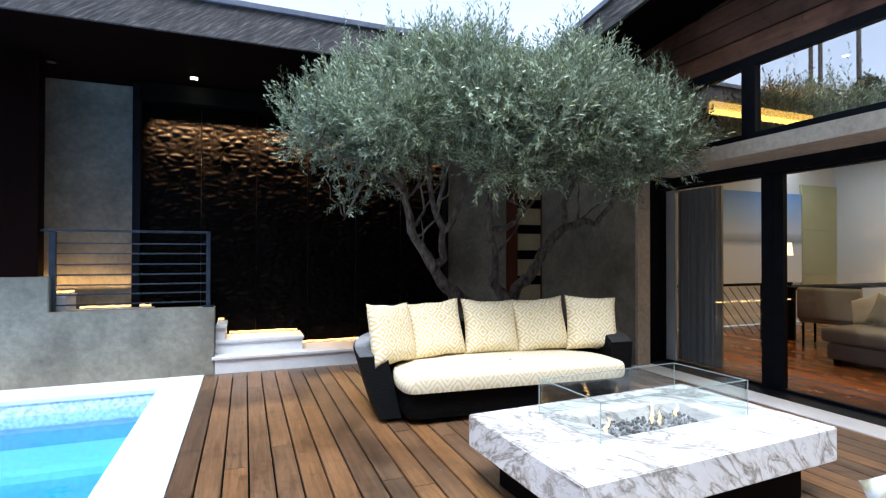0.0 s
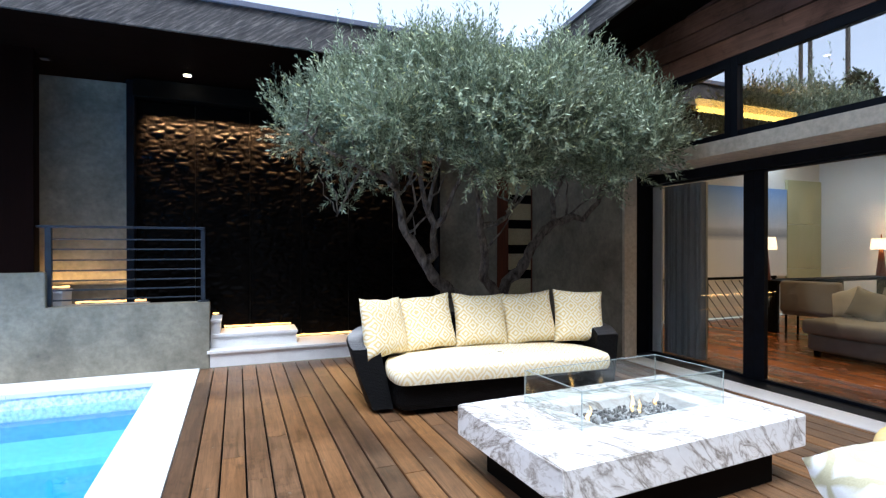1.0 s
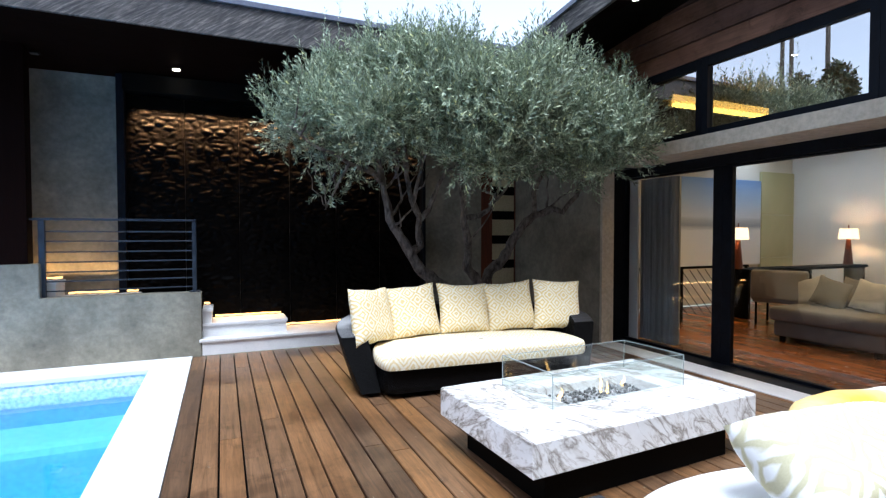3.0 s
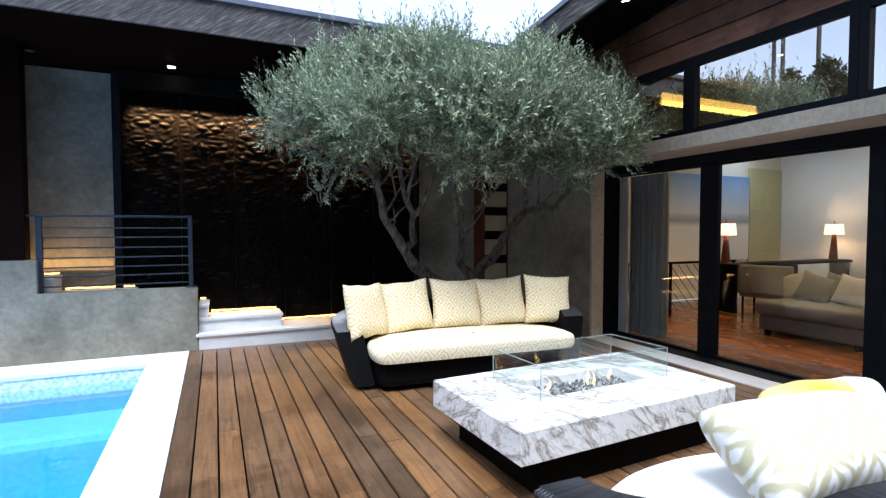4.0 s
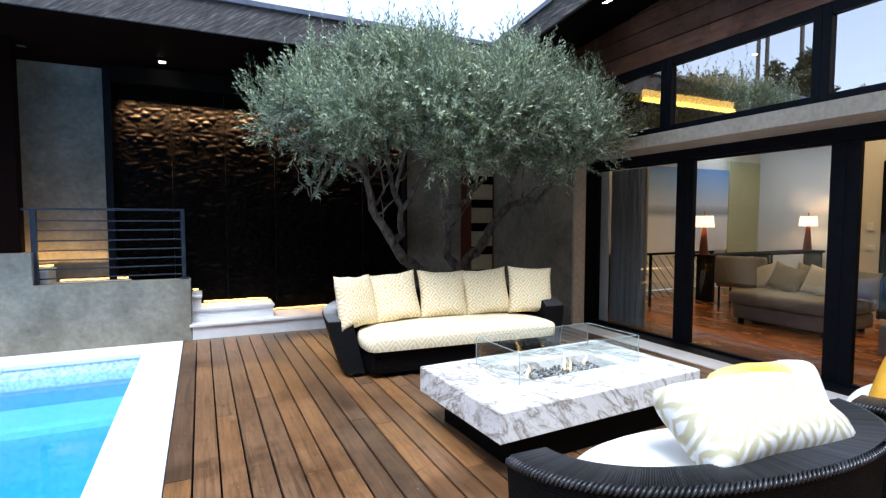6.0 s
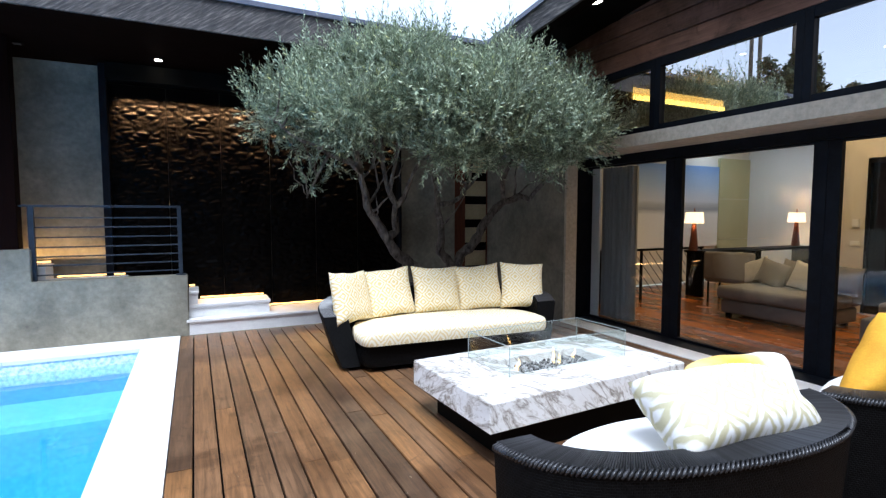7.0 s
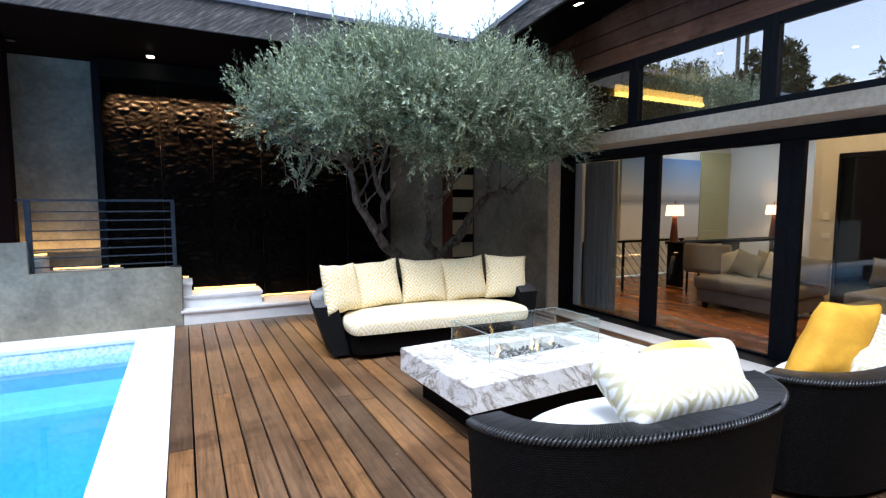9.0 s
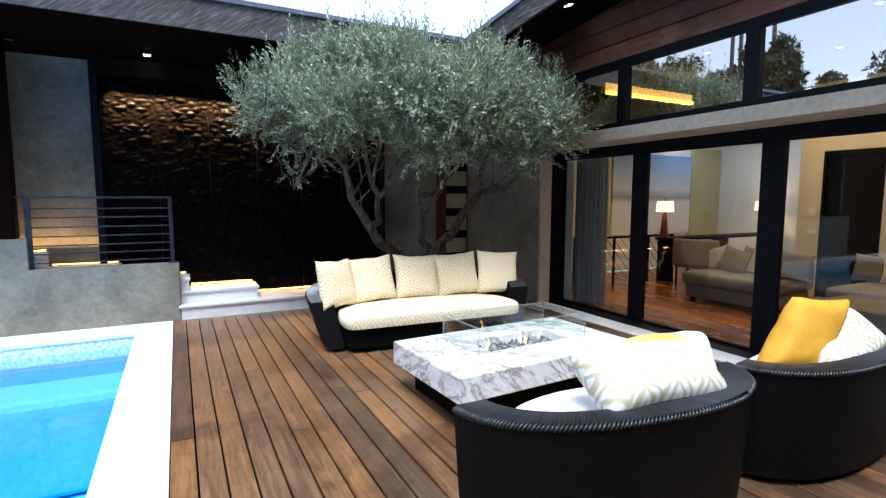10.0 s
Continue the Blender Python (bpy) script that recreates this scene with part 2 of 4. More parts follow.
    colour(m, mix(m, 0.7, mix(m, 0.85, c1, c2, "MULTIPLY"), cloud, "MULTIPLY"))
    return m


M_MARBLE = marble()


def shingle():
    m = mat("weathered_shingle", (0.08, 0.07, 0.06), 0.8)
    n, l, b = nodes_of(m)
    v = coords(m, (9.0, 1.0, 22.0))
    streak = n.new("ShaderNodeMapping")
    streak.inputs["Rotation"].default_value = (0, radians(35), 0)
    tc = n.new("ShaderNodeTexCoord")
    l.new(tc.outputs["Object"], streak.inputs["Vector"])
    st = n.new("ShaderNodeMapping")
    st.inputs["Scale"].default_value = (4.5, 4.5, 50.0)
    l.new(streak.outputs["Vector"], st.inputs["Vector"])
    a, big = noise_tex(m, st.outputs["Vector"], 1.0, 6, 0.7), noise_tex(m, tc.outputs["Object"], 3.0, 4, 0.6)
    c = ramp(m, a, [(0.36, (0.030, 0.028, 0.029)), (0.52, (0.085, 0.077, 0.073)), (0.72, (0.27, 0.245, 0.215))])
    colour(m, mix(m, 0.8, c, ramp(m, big, [(0.35, (0.5, 0.5, 0.53)), (0.65, (1.0, 1.0, 1.0))]), "MULTIPLY"))
    bump(m, a, 0.6, 0.01)
    return m


M_SHINGLE = shingle()


def wet_rock():
    m = mat("wet_black_rock", (0.02, 0.018, 0.016), 0.42, 0, 0.03)
    v = coords(m)
    a = noise_tex(m, v, 30, 6, 0.65)
    colour(m, ramp(m, noise_tex(m, v, 4, 5, 0.6), [(0.3, (0.0006, 0.0006, 0.0008)), (0.7, (0.0036, 0.0031, 0.0027))]))
    bump(m, a, 0.5, 0.01)
    return m


M_ROCK = wet_rock()
M_COATED = clear("coated_glass", (0.44, 0.45, 0.45), 4.0)


# ---- mesh helpers ----
def finish(bm, name, material, smooth=False):
    me = bpy.data.meshes.new(name)
    bm.normal_update()
    bm.to_mesh(me)
    bm.free()
    if smooth:
        for p in me.polygons:
            p.use_smooth = True
    if material:
        me.materials.append(material)
    return me


def part(name, bm, material, parent, label="", smooth=False):
    ob = new(name, finish(bm, name, material, smooth))
    ob.parent = parent
    if label:
        tagged(ob, label)
    return ob


def thing(name, place, label, category, group="", kind="", turn=0.0):
    e = new(name)
    e.empty_display_size = 0.1
    e.matrix_world = pose(*place, 0, 0, turn)
    return tagged(e, label, category, group, kind)


def solid(name, bm, material, label, category="", group="", kind="", smooth=False):
    return tagged(new(name, finish(bm, name, material, smooth)), label, category, group, kind)


def box(x0, x1, y0, y1, z0, z1, bevel=0.0, bm=None, segments=2):
    bm2 = bmesh.new()
    bmesh.ops.create_cube(bm2, size=1)
    for v in bm2.verts:
        v.co = Vector((x0 + (v.co.x + 0.5) * (x1 - x0), y0 + (v.co.y + 0.5) * (y1 - y0), z0 + (v.co.z + 0.5) * (z1 - z0)))
    if bevel:
        bmesh.ops.bevel(bm2, geom=bm2.edges[:], offset=bevel, segments=segments, affect="EDGES", profile=0.6)
    if bm is None:
        return bm2
    me = bpy.data.meshes.new("tmp")
    bm2.to_mesh(me)
    bm2.free()
    bm.from_mesh(me)
    bpy.data.meshes.remove(me)
    return bm


def prism(points, y0, y1, axis="y"):
    """A flat outline drawn out along one axis."""
    bm = bmesh.new()
    def at(p, d):
        return {"y": (p[0], d, p[1]), "x": (d, p[0], p[1]), "z": (p[0], p[1], d)}[axis]
    a = [bm.verts.new(at(p, y0)) for p in points]
    b = [bm.verts.new(at(p, y1)) for p in points]
    bm.faces.new(a), bm.faces.new(b[::-1])
    for i in range(len(points)):
        j = (i + 1) % len(points)
        bm.faces.new((a[j], a[i], b[i], b[j]))
    bmesh.ops.recalc_face_normals(bm, faces=bm.faces[:])
    return bm


def tube(points, radii, sides=8, bm=None, cap=True):
    bm = bm or bmesh.new()
    pts = [Vector(p) for p in points]
    rings, ref = [], Vector((0.31, 0.57, 0.76))
    for i, p in enumerate(pts):
        d = (pts[min(i + 1, len(pts) - 1)] - pts[max(i - 1, 0)]).normalized()
        u = d.cross(ref).normalized()
        w = d.cross(u)
        r = radii[i] if isinstance(radii, (list, tuple)) else radii
        rings.append([bm.verts.new(p + r * (math.cos(2 * math.pi * k / sides) * u + math.sin(2 * math.pi * k / sides) * w)) for k in range(sides)])
    for a, b in zip(rings, rings[1:]):
        for k in range(sides):
            bm.faces.new((a[k], a[(k + 1) % sides], b[(k + 1) % sides], b[k]))
    if cap:
        bm.faces.new(rings[0][::-1]), bm.faces.new(rings[-1])
    return bm


def sheet(rows_, closed=False, uv=None):
    """A surface through rows of points; uv(i, j) gives its cloth metres."""
    bm = bmesh.new()
    vs = [[bm.verts.new(p) for p in r] for r in rows_]
    lay = bm.loops.layers.uv.new("uv") if uv else None
    n = len(vs[0])
    for i in range(len(vs) - 1):
        for j in range(n if closed else n - 1):
            k = (j + 1) % n
            f = bm.faces.new((vs[i][j], vs[i][k], vs[i + 1][k], vs[i + 1][j]))
            if lay:
                for loop, (a, b) in zip(f.loops, ((i, j), (i, j + 1), (i + 1, j + 1), (i + 1, j))):
                    loop[lay].uv = uv(a, b)
    return bm


def pillow(name, w, h, d, material, m, label, group="", sag=0.12, seed=1, rounded=0.0, slump=0.0):
    """A stuffed cloth square, seams drawn in and corners pointed; it stands in its own xz plane."""
    bm = bmesh.new()
    lay = bm.loops.layers.uv.new("uv")
    n = 22
    rnd = random.Random(seed)
    off = rnd.uniform(0, 50)
    def surf(side):
        out = []
        for i in range(n + 1):
            r = []
            for j in range(n + 1):
                u, v = 2 * i / n - 1, 2 * j / n - 1
                cut = 1 - rounded * (abs(u) * abs(v)) ** 3
                x = cut * 0.5 * w * u * (1 - 0.085 * (1 - v * v) * (abs(u) ** 3))
                z = cut * 0.5 * h * v * (1 - 0.085 * (1 - u * u) * (abs(v) ** 3))
                f = max(0.0, (1 - u ** 4) * (1 - v ** 4)) ** 0.55
                wr = noise.noise(Vector((x * 9 + off, z * 9, side * 3.0))) * 0.07 + noise.noise(Vector((x * 22 + off, z * 22, side))) * 0.03
                y = side * 0.5 * d * f * (1 - sag * v) * (1 + wr)
                r.append(bm.verts.new((x + slump * (z + 0.5 * h), y, z + 0.5 * h + 0.012 * noise.noise(Vector((off, u * 2, v * 2))))))
            out.append(r)
        return out
    for side in (-1, 1):
        g = surf(side)
        for i in range(n):
            for j in range(n):
                q = (g[i][j], g[i + 1][j], g[i + 1][j + 1], g[i][j + 1])
                f = bm.faces.new(q if side < 0 else q[::-1])
                for loop in f.loops:
                    loop[lay].uv = (loop.vert.co.x + 7, loop.vert.co.z + 7)
    bmesh.ops.remove_doubles(bm, verts=bm.verts[:], dist=0.003)
    ob = solid(name, bm, material, label, "pillow", group, smooth=True)
    ob.matrix_world = m
    return ob


# ---- ground, pool and deck ----
bm = bmesh.new()
bmesh.ops.create_grid(bm, x_segments=2, y_segments=2, size=900, matrix=Matrix.Translation((0, 0, -1.7)))
solid("ground", bm, mottled("dry_ground", (0.10, 0.095, 0.06), (0.19, 0.17, 0.11), 0.4, 0.9), "dry hillside ground under the terrace", kind="structure")

POOL_X, POOL_Y, COPE_X, COPE_Y, WATER = -0.585, 6.28, -0.228, 6.72, -0.15
pool = thing("pool", (0, 0, 0), "rectangular swimming pool with pale blue plaster and clear water", "pool", kind="structure")
bm = box(-5.2, POOL_X, -4.0, POOL_Y, -1.5, -0.04)
top = [f for f in bm.faces if f.normal.z > 0.9]
bmesh.ops.delete(bm, geom=top, context="FACES")
bmesh.ops.reverse_faces(bm, faces=bm.faces[:])
shell = part("basin", bm, M_POOL, pool)
part("bench", box(-5.19, POOL_X - 0.005, 5.55, POOL_Y - 0.005, -1.49, -0.42, 0.14, None, 4), M_POOL, pool)
M_TILE = mat("mosaic_tile", (0.6, 0.7, 0.75), 0.2)
n_, l_, b_ = nodes_of(M_TILE)
v_ = coords(M_TILE)
vor = n_.new("ShaderNodeTexVoronoi")
vor.inputs["Scale"].default_value = 42.0
l_.new(v_, vor.inputs["Vector"])
colour(M_TILE, mix(M_TILE, 0.22, ramp(M_TILE, noise_tex(M_TILE, v_, 24, 3), [(0.35, (0.42, 0.55, 0.62)), (0.6, (0.78, 0.84, 0.86))]), vor.outputs["Color"], "SOFT_LIGHT"))
part("tile_band", box(-5.19, POOL_X - 0.006, POOL_Y - 0.02, POOL_Y - 0.004, -0.26, -0.045), M_TILE, pool, "pale mosaic waterline tile")
part("tile_band", box(POOL_X - 0.02, POOL_X - 0.004, -3.99, POOL_Y - 0.021, -0.26, -0.045), M_TILE, pool, "pale mosaic waterline tile")
bm = bmesh.new()
bmesh.ops.create_grid(bm, x_segments=1, y_segments=1, size=0.5)
for v in bm.verts:
    v.co = Vector((-2.9 + v.co.x * 4.58, 1.14 + v.co.y * 10.22, WATER))
water = part("water", bm, M_WATER, pool, "clear turquoise water")
water.visible_shadow = False

coping = thing("pool_coping", (0, 0, 0), "smooth white stone coping round the pool", "coping", kind="structure")
y = -4.0
while y < 6.2:
    y1 = min(y + 1.22, POOL_Y)
    part("coping_stone", box(POOL_X - 0.03, COPE_X, y + 0.0008, y1 - 0.0008, -0.045, 0.004, 0.006), M_STONE, coping)
    y = y1
part("coping_stone", box(POOL_X - 0.03, COPE_X, POOL_Y + 0.0008, COPE_Y - 0.002, -0.045, 0.004, 0.006), M_STONE, coping)
x = POOL_X - 0.031
while x > -5.0:
    part("coping_stone", box(x - 1.2 + 0.0008, x - 0.0008, POOL_Y - 0.03, COPE_Y - 0.002, -0.045, 0.004, 0.006), M_STONE, coping)
    x -= 1.2
# two dark walls out of view, added to keep low sky light off the porch
solid("wall_garden_south", box(-12.0, 9.0, -7.2, -7.0, -1.7, 12.0), M_SIDING, "unseen dark timber wall behind the camera, added to block low sky light", "wall", kind="structure")
solid("wall_garden_west", box(-12.2, -12.0, -7.2, 14.0, -1.7, 5.5), M_SIDING, "unseen dark timber wall beyond the pool, added to block low sky light", "wall", kind="structure")
solid("pool_surround", box(-9, -5.2, -9, 6.7, -0.3, 0.0), M_STONE, "pale stone paving past the pool", "paving", kind="structure")
solid("terrace_base", box(POOL_X + 0.02, 5.3, -6.0, 6.68, -0.4, -0.032), M_BLACK, "dark joists below the deck boards", "deck base", kind="structure")

deck = thing("deck", (0, 0, 0), "brown ipe deck boards, worn and partly damp", "deck", kind="structure")
rnd = random.Random(4)
for k in range(34):
    x0 = -0.2225 + 0.1465 * k
    x1 = min(x0 + 0.1350, 4.515)
    if x1 - x0 < 0.02:
        continue
    y = -4.0 - rnd.uniform(0, 1.5)
    while y < 6.69:
        y1 = min(y + rnd.choice((1.9, 2.4, 3.0, 3.6)), 6.69)
        if 6.69 - y1 < 0.5:
            y1 = 6.69
        z = rnd.uniform(-0.002, 0.0)
        part("deck_board", prism([(x0, -0.03), (x1, -0.03), (x1, z - 0.004), (x1 - 0.004, z), (x0 + 0.004, z), (x0, z - 0.004)], y + 0.0015, y1 - 0.0015), M_DECK, deck)
        y = y1

# ---- left side: low wall, rail, steps, water wall ----
bm = prism([(-6, -0.03), (-0.13, -0.03), (-0.13, 0.742), (-1.655, 0.742), (-1.655, 1.105), (-6, 1.105)], COPE_Y, 6.92)
bmesh.ops.bevel(bm, geom=bm.edges[:], offset=0.008, segments=2, affect="EDGES")
solid("wall_curb", bm, M_CONC, "low stepped grey-green troweled concrete wall by the pool", "wall", kind="structure")

rail = thing("stair_railing", (-0.9, 6.82, 0.742), "slate-blue painted steel railing on the low concrete wall", "railing")
inv = Matrix.Translation((0.9, -6.82, -0.742))


def rail_part(name, bm_):
    bmesh.ops.transform(bm_, matrix=inv, verts=bm_.verts[:])
    part(name, bm_, M_STEEL, rail)


rail_part("post", box(-1.678, -1.622, 6.795, 6.845, 0.742, 1.565, 0.004))
rail_part("post", box(-0.222, -0.178, 6.795, 6.845, 0.742, 1.565, 0.004))
rail_part("base_plate", box(-0.255, -0.145, 6.77, 6.87, 0.7425, 0.756, 0.003))
rail_part("top_rail", box(-1.79, -0.182, 6.79, 6.85, 1.565, 1.59, 0.004))
for z in (0.805, 0.910, 1.010, 1.117, 1.226, 1.340, 1.446):
    rail_part("bar", tube([(-1.625, 6.82, z), (-0.19, 6.82, z)], 0.0085, 8))

stair = thing("stone_steps", (0, 7, 0), "white stone steps rising along the water wall, lit warm at the back", "steps", kind="structure")


def step(x0, x1, y0, y1, z0, z1):
    g = Matrix.Translation((0, -7, 0))
    b1 = box(x0, x1 - 0.012, y0 + 0.012, y1, z0, z1 - 0.034)
    bmesh.ops.transform(b1, matrix=g, verts=b1.verts[:])
    part("riser", b1, M_STONE, stair)
    b2 = box(x0 - (0.03 if z1 < 0.3 else 0.0), x1, y0 - 0.012, y1, z1 - 0.033, z1, 0.005)
    bmesh.ops.transform(b2, matrix=g, verts=b2.verts[:])
    part("tread", b2, M_STONE, stair)


step(-0.125, 3.3, 6.70, 7.30, 0.0, 0.19)
step(-0.125, 0.85, 6.85, 7.30, 0.191, 0.355)
step(-0.125, -0.01, 6.85, 7.30, 0.356, 0.525)
step(-3.2, -0.80, 6.93, 7.30, 0.4, 0.72)
step(-3.2, -1.56, 6.93, 7.30, 0.721, 0.90)
for x0, x1, z in ((0.87, 2.86, 0.19), (0.01, 0.84, 0.355), (-0.12, -0.02, 0.525), (-1.54, -0.82, 0.72), (-2.4, -1.58, 0.90)):
    bm = bmesh.new()
    k, pts = 0, []
    while x0 + 0.035 * k < x1:
        pts.append((x0 + 0.035 * k, 7.318, z + 0.012 + 0.008 * rnd.random()))
        k += 1
    if len(pts) > 1:
        solid("led_strip", tube(pts, [0.009 + 0.005 * rnd.random() for p in pts], 6), M_LED, "warm glowing strip light along the step", "strip light", "strips under the water wall")

solid("wall_north", box(-6.0, 3.93, 7.46, 7.66, -0.1, 3.5), M_CONC, "grey-green troweled concrete wall", "wall", kind="structure")
solid("wall_north_head", box(3.93, 4.58, 7.46, 7.66, 2.62, 3.5), M_CONC, "concrete over the entrance door", "wall", kind="structure")
solid("trim_water_wall", box(-1.035, -0.955, 7.28, 7.45, 0.2, 3.32, 0.003), M_FRAME, "dark steel channel at the water wall's edge", "trim", kind="structure")
solid("trim_water_wall_end", box(2.86, 2.90, 7.28, 7.45, 0.0, 3.32, 0.003), M_FRAME, "dark steel channel at the water wall's edge", "trim", kind="structure")
solid("trim_header", box(-0.955, 2.86, 7.20, 7.45, 3.12, 3.325, 0.003), M_BLACK, "black header over the water wall", "trim", kind="structure")

falls = thing("water_wall", (-0.95, 7.40, 0.2), "black split-rock water wall, wet, lit warm from above", "water wall")
PANELS, PW = 6, 3.79 / 6
for k in range(PANELS):
    rows_ = []
    for j in range(190):
        z = 2.90 * j / 189
        r = []
        for i in range(55):
            x = (PW - 0.006) * i / 54
            q = Vector((x * 7 + 13 * k + 0.5 * noise.noise(Vector((x * 5, z * 9, k))), z * 15, 0))
            near_ = noise.voronoi(q)[0]
            stone = min(0.5, near_[1] - near_[0]) * 2 * (0.55 + 0.45 * noise.noise(q * 0.6))
            lump = noise.noise(Vector((x * 22 + 5 * k, z * 38, 4))) * 0.5
            fade = min(1.0, max(0.10, (2.80 - z) / 0.12)) * min(1.0, 0.25 + 9 * min(x, PW - x))
            r.append((x + 0.003 + PW * k, -0.028 - (0.046 * stone + 0.010 * lump) * fade, z))
        rows_.append(r)
    part("rock_panel", sheet(rows_), M_ROCK, falls, smooth=True)

solid("entry_post", box(-2.6, -1.75, 6.735, 6.905, 1.106, 3.44, 0.006), M_POST, "red-brown timber post on the low wall, coloured near black for its shade", "post", kind="structure")
solid("trim_wall_edge", box(-2.7, -1.93, 7.33, 7.45, 0.9, 3.32, 0.003), M_BLACK, "dark panel beside the concrete wall", "trim", kind="structure")
solid("wall_west", box(-6.0, -5.9, 6.93, 7.45, -0.1, 3.44), M_CONC, "concrete wall closing the porch", "wall", kind="structure")

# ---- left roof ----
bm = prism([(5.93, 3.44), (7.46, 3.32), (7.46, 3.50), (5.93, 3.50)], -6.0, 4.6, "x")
solid("ceiling_porch", bm, M_SOFFIT, "timber soffit over the steps, coloured near black for its shade", "soffit", kind="structure")
solid("roof_porch", box(-6.0, 4.7, 5.96, 9.0, 3.505, 3.765), M_BLACK, "flat roof over the porch", "roof", kind="structure")
fascia = thing("roof_fascia", (0, 5.9, 3.6), "weathered dark shingle fascia with a grey-blue metal cap", "fascia", kind="structure")
for k in range(64):
    a = -6.0 + 0.15 * k
    part("shingle", box(a, a + 0.1498, -0.012 - 0.003 * rnd.random(), 0.025, -0.165, 0.165), M_SHINGLE, fascia)
part("metal_cap", box(-6.0, 3.66, -0.04, 0.10, 0.166, 0.225, 0.006), M_CAP, fascia, "grey-blue metal coping")


M_BRUSHED = mottled("dull_lens", (0.05, 0.05, 0.05), (0.09, 0.09, 0.09), 8, 0.4, 100, 0.05)


def can_light(x, y, z, tilt=0.0, lens=M_CAN):
    e = thing("recessed_downlight", (x, y, z), "small square recessed downlight in the dark soffit", "downlight", "soffit downlights")
    b1 = box(-0.055, 0.055, -0.055, 0.055, -0.012, 0.0, 0.003)
    part("trim_ring", b1, M_BLACK, e)
    part("lens", box(-0.036, 0.036, -0.036, 0.036, -0.018, -0.0125, 0.002), lens, e)
    e.rotation_euler = (0, radians(tilt), 0)


can_light(-0.37, 6.96, 3.36)
can_light(-1.72, 6.96, 3.36, 0.0, M_BRUSHED)

# ---- entrance door in the corner ----
# added backing, keeps sky from showing through the gap beside the door
solid("wall_leak_stop", box(3.7, 4.9, 7.67, 7.75, -0.1, 3.5), M_BLACK, "dark backing added behind the entrance door to stop sky light leaking", "wall", kind="structure")
M_DOORWOOD = wood("cherry_door", (0.055, 0.014, 0.006), (0.15, 0.040, 0.016), 2, 0.4, 0.4, False)
M_FROST = mottled("frosted_pane", (0.40, 0.34, 0.20), (0.50, 0.44, 0.27), 3, 0.35, 60, 0.05, 0.001)
door = thing("door_1", (3.94, 7.5, 0), "red-brown wooden entrance door with frosted panes", "door", kind="structure")
part("stile", box(0.0, 0.20, -0.03, 0.03, 0.0, 2.60, 0.003), M_DOORWOOD, door)
part("stile", box(0.62, 0.64, -0.03, 0.03, 0.0, 2.60, 0.003), M_DOORWOOD, door)
for k in range(7):
    part("crosspiece", box(0.201, 0.619, -0.028, 0.028, 0.06 + 0.40 * k, 0.20 + 0.40 * k, 0.003), M_BLACK, door)
    if k < 6:
        part("pane", box(0.201, 0.619, -0.012, 0.012, 0.201 + 0.40 * k, 0.459 + 0.40 * k), M_FROST, door, "frosted cream pane")

M_GREYPAINT = mottled("grey_white_paint", (0.70, 0.71, 0.71), (0.76, 0.77, 0.77), 2, 0.8, 120, 0.05, 0.001)
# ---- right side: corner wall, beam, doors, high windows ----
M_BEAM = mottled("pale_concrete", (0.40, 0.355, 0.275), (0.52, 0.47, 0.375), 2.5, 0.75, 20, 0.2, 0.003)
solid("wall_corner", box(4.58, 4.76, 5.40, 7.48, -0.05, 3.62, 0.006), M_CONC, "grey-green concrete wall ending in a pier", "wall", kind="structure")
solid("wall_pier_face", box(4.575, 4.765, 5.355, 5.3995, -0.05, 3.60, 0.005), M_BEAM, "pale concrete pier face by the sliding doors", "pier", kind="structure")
solid("sill_strip", box(4.52, 4.82, -6.0, 5.39, -0.05, 0.006, 0.004), M_STONE, "white stone strip before the sliding doors", "sill", kind="structure")
solid("door_track", box(4.821, 5.30, -6.0, 5.60, -0.08, -0.0225, 0.003), M_FRAME, "dark aluminium door track", "track", kind="structure")
solid("beam", box(4.60, 5.12, -6.0, 5.354, 2.285, 2.43, 0.006), M_BEAM, "pale concrete beam over the sliding doors", "beam", kind="structure")
solid("door_head", box(5.121, 5.30, -6.0, 5.60, 2.17, 2.45), M_FRAME, "dark aluminium door head", "trim", kind="structure")
solid("wall_return", box(5.245, 5.275, 5.435, 5.582, -0.02, 2.16), M_GREYPAINT, "narrow white wall return beside the curtain", "wall", kind="structure")
solid("door_jamb", box(4.77, 5.30, 5.601, 5.66, -0.03, 2.45), M_FRAME, "dark aluminium side panel by the pier", "trim", kind="structure")

solid("door_reveal", box(4.77, 5.12, 5.400, 5.600, 2.285, 2.43), M_FRAME, "dark aluminium door reveal", "trim", kind="structure")
label = "dark aluminium sliding glass door, closed"
Y = [5.600, 4.11, 2.457, 0.87, -0.70, -2.27, -3.84]
for k in range(6):
    y1, y0 = Y[k], Y[k + 1]
    d = thing("sliding_door", (5.2, y0, -0.022), label, "sliding door", "sliding doors of the living room", "structure")
    w = y1 - y0
    s, e = 0.122, 0.018 if k == 0 else 0.110
    part("frame_stile", box(-0.03, 0.03, 0.001, s, 0.0, 2.19, 0.003), M_FRAME, d)
    part("frame_stile", box(-0.03, 0.03, w - e, w - 0.001, 0.0, 2.19, 0.003), M_FRAME, d)
    part("bottom_rail", box(-0.028, 0.028, s + 0.001, w - e - 0.001, 0.0, 0.030, 0.003), M_FRAME, d)
    part("top_rail", box(-0.028, 0.028, s + 0.001, w - e - 0.001, 2.167, 2.19, 0.003), M_FRAME, d)
    bm = bmesh.new()
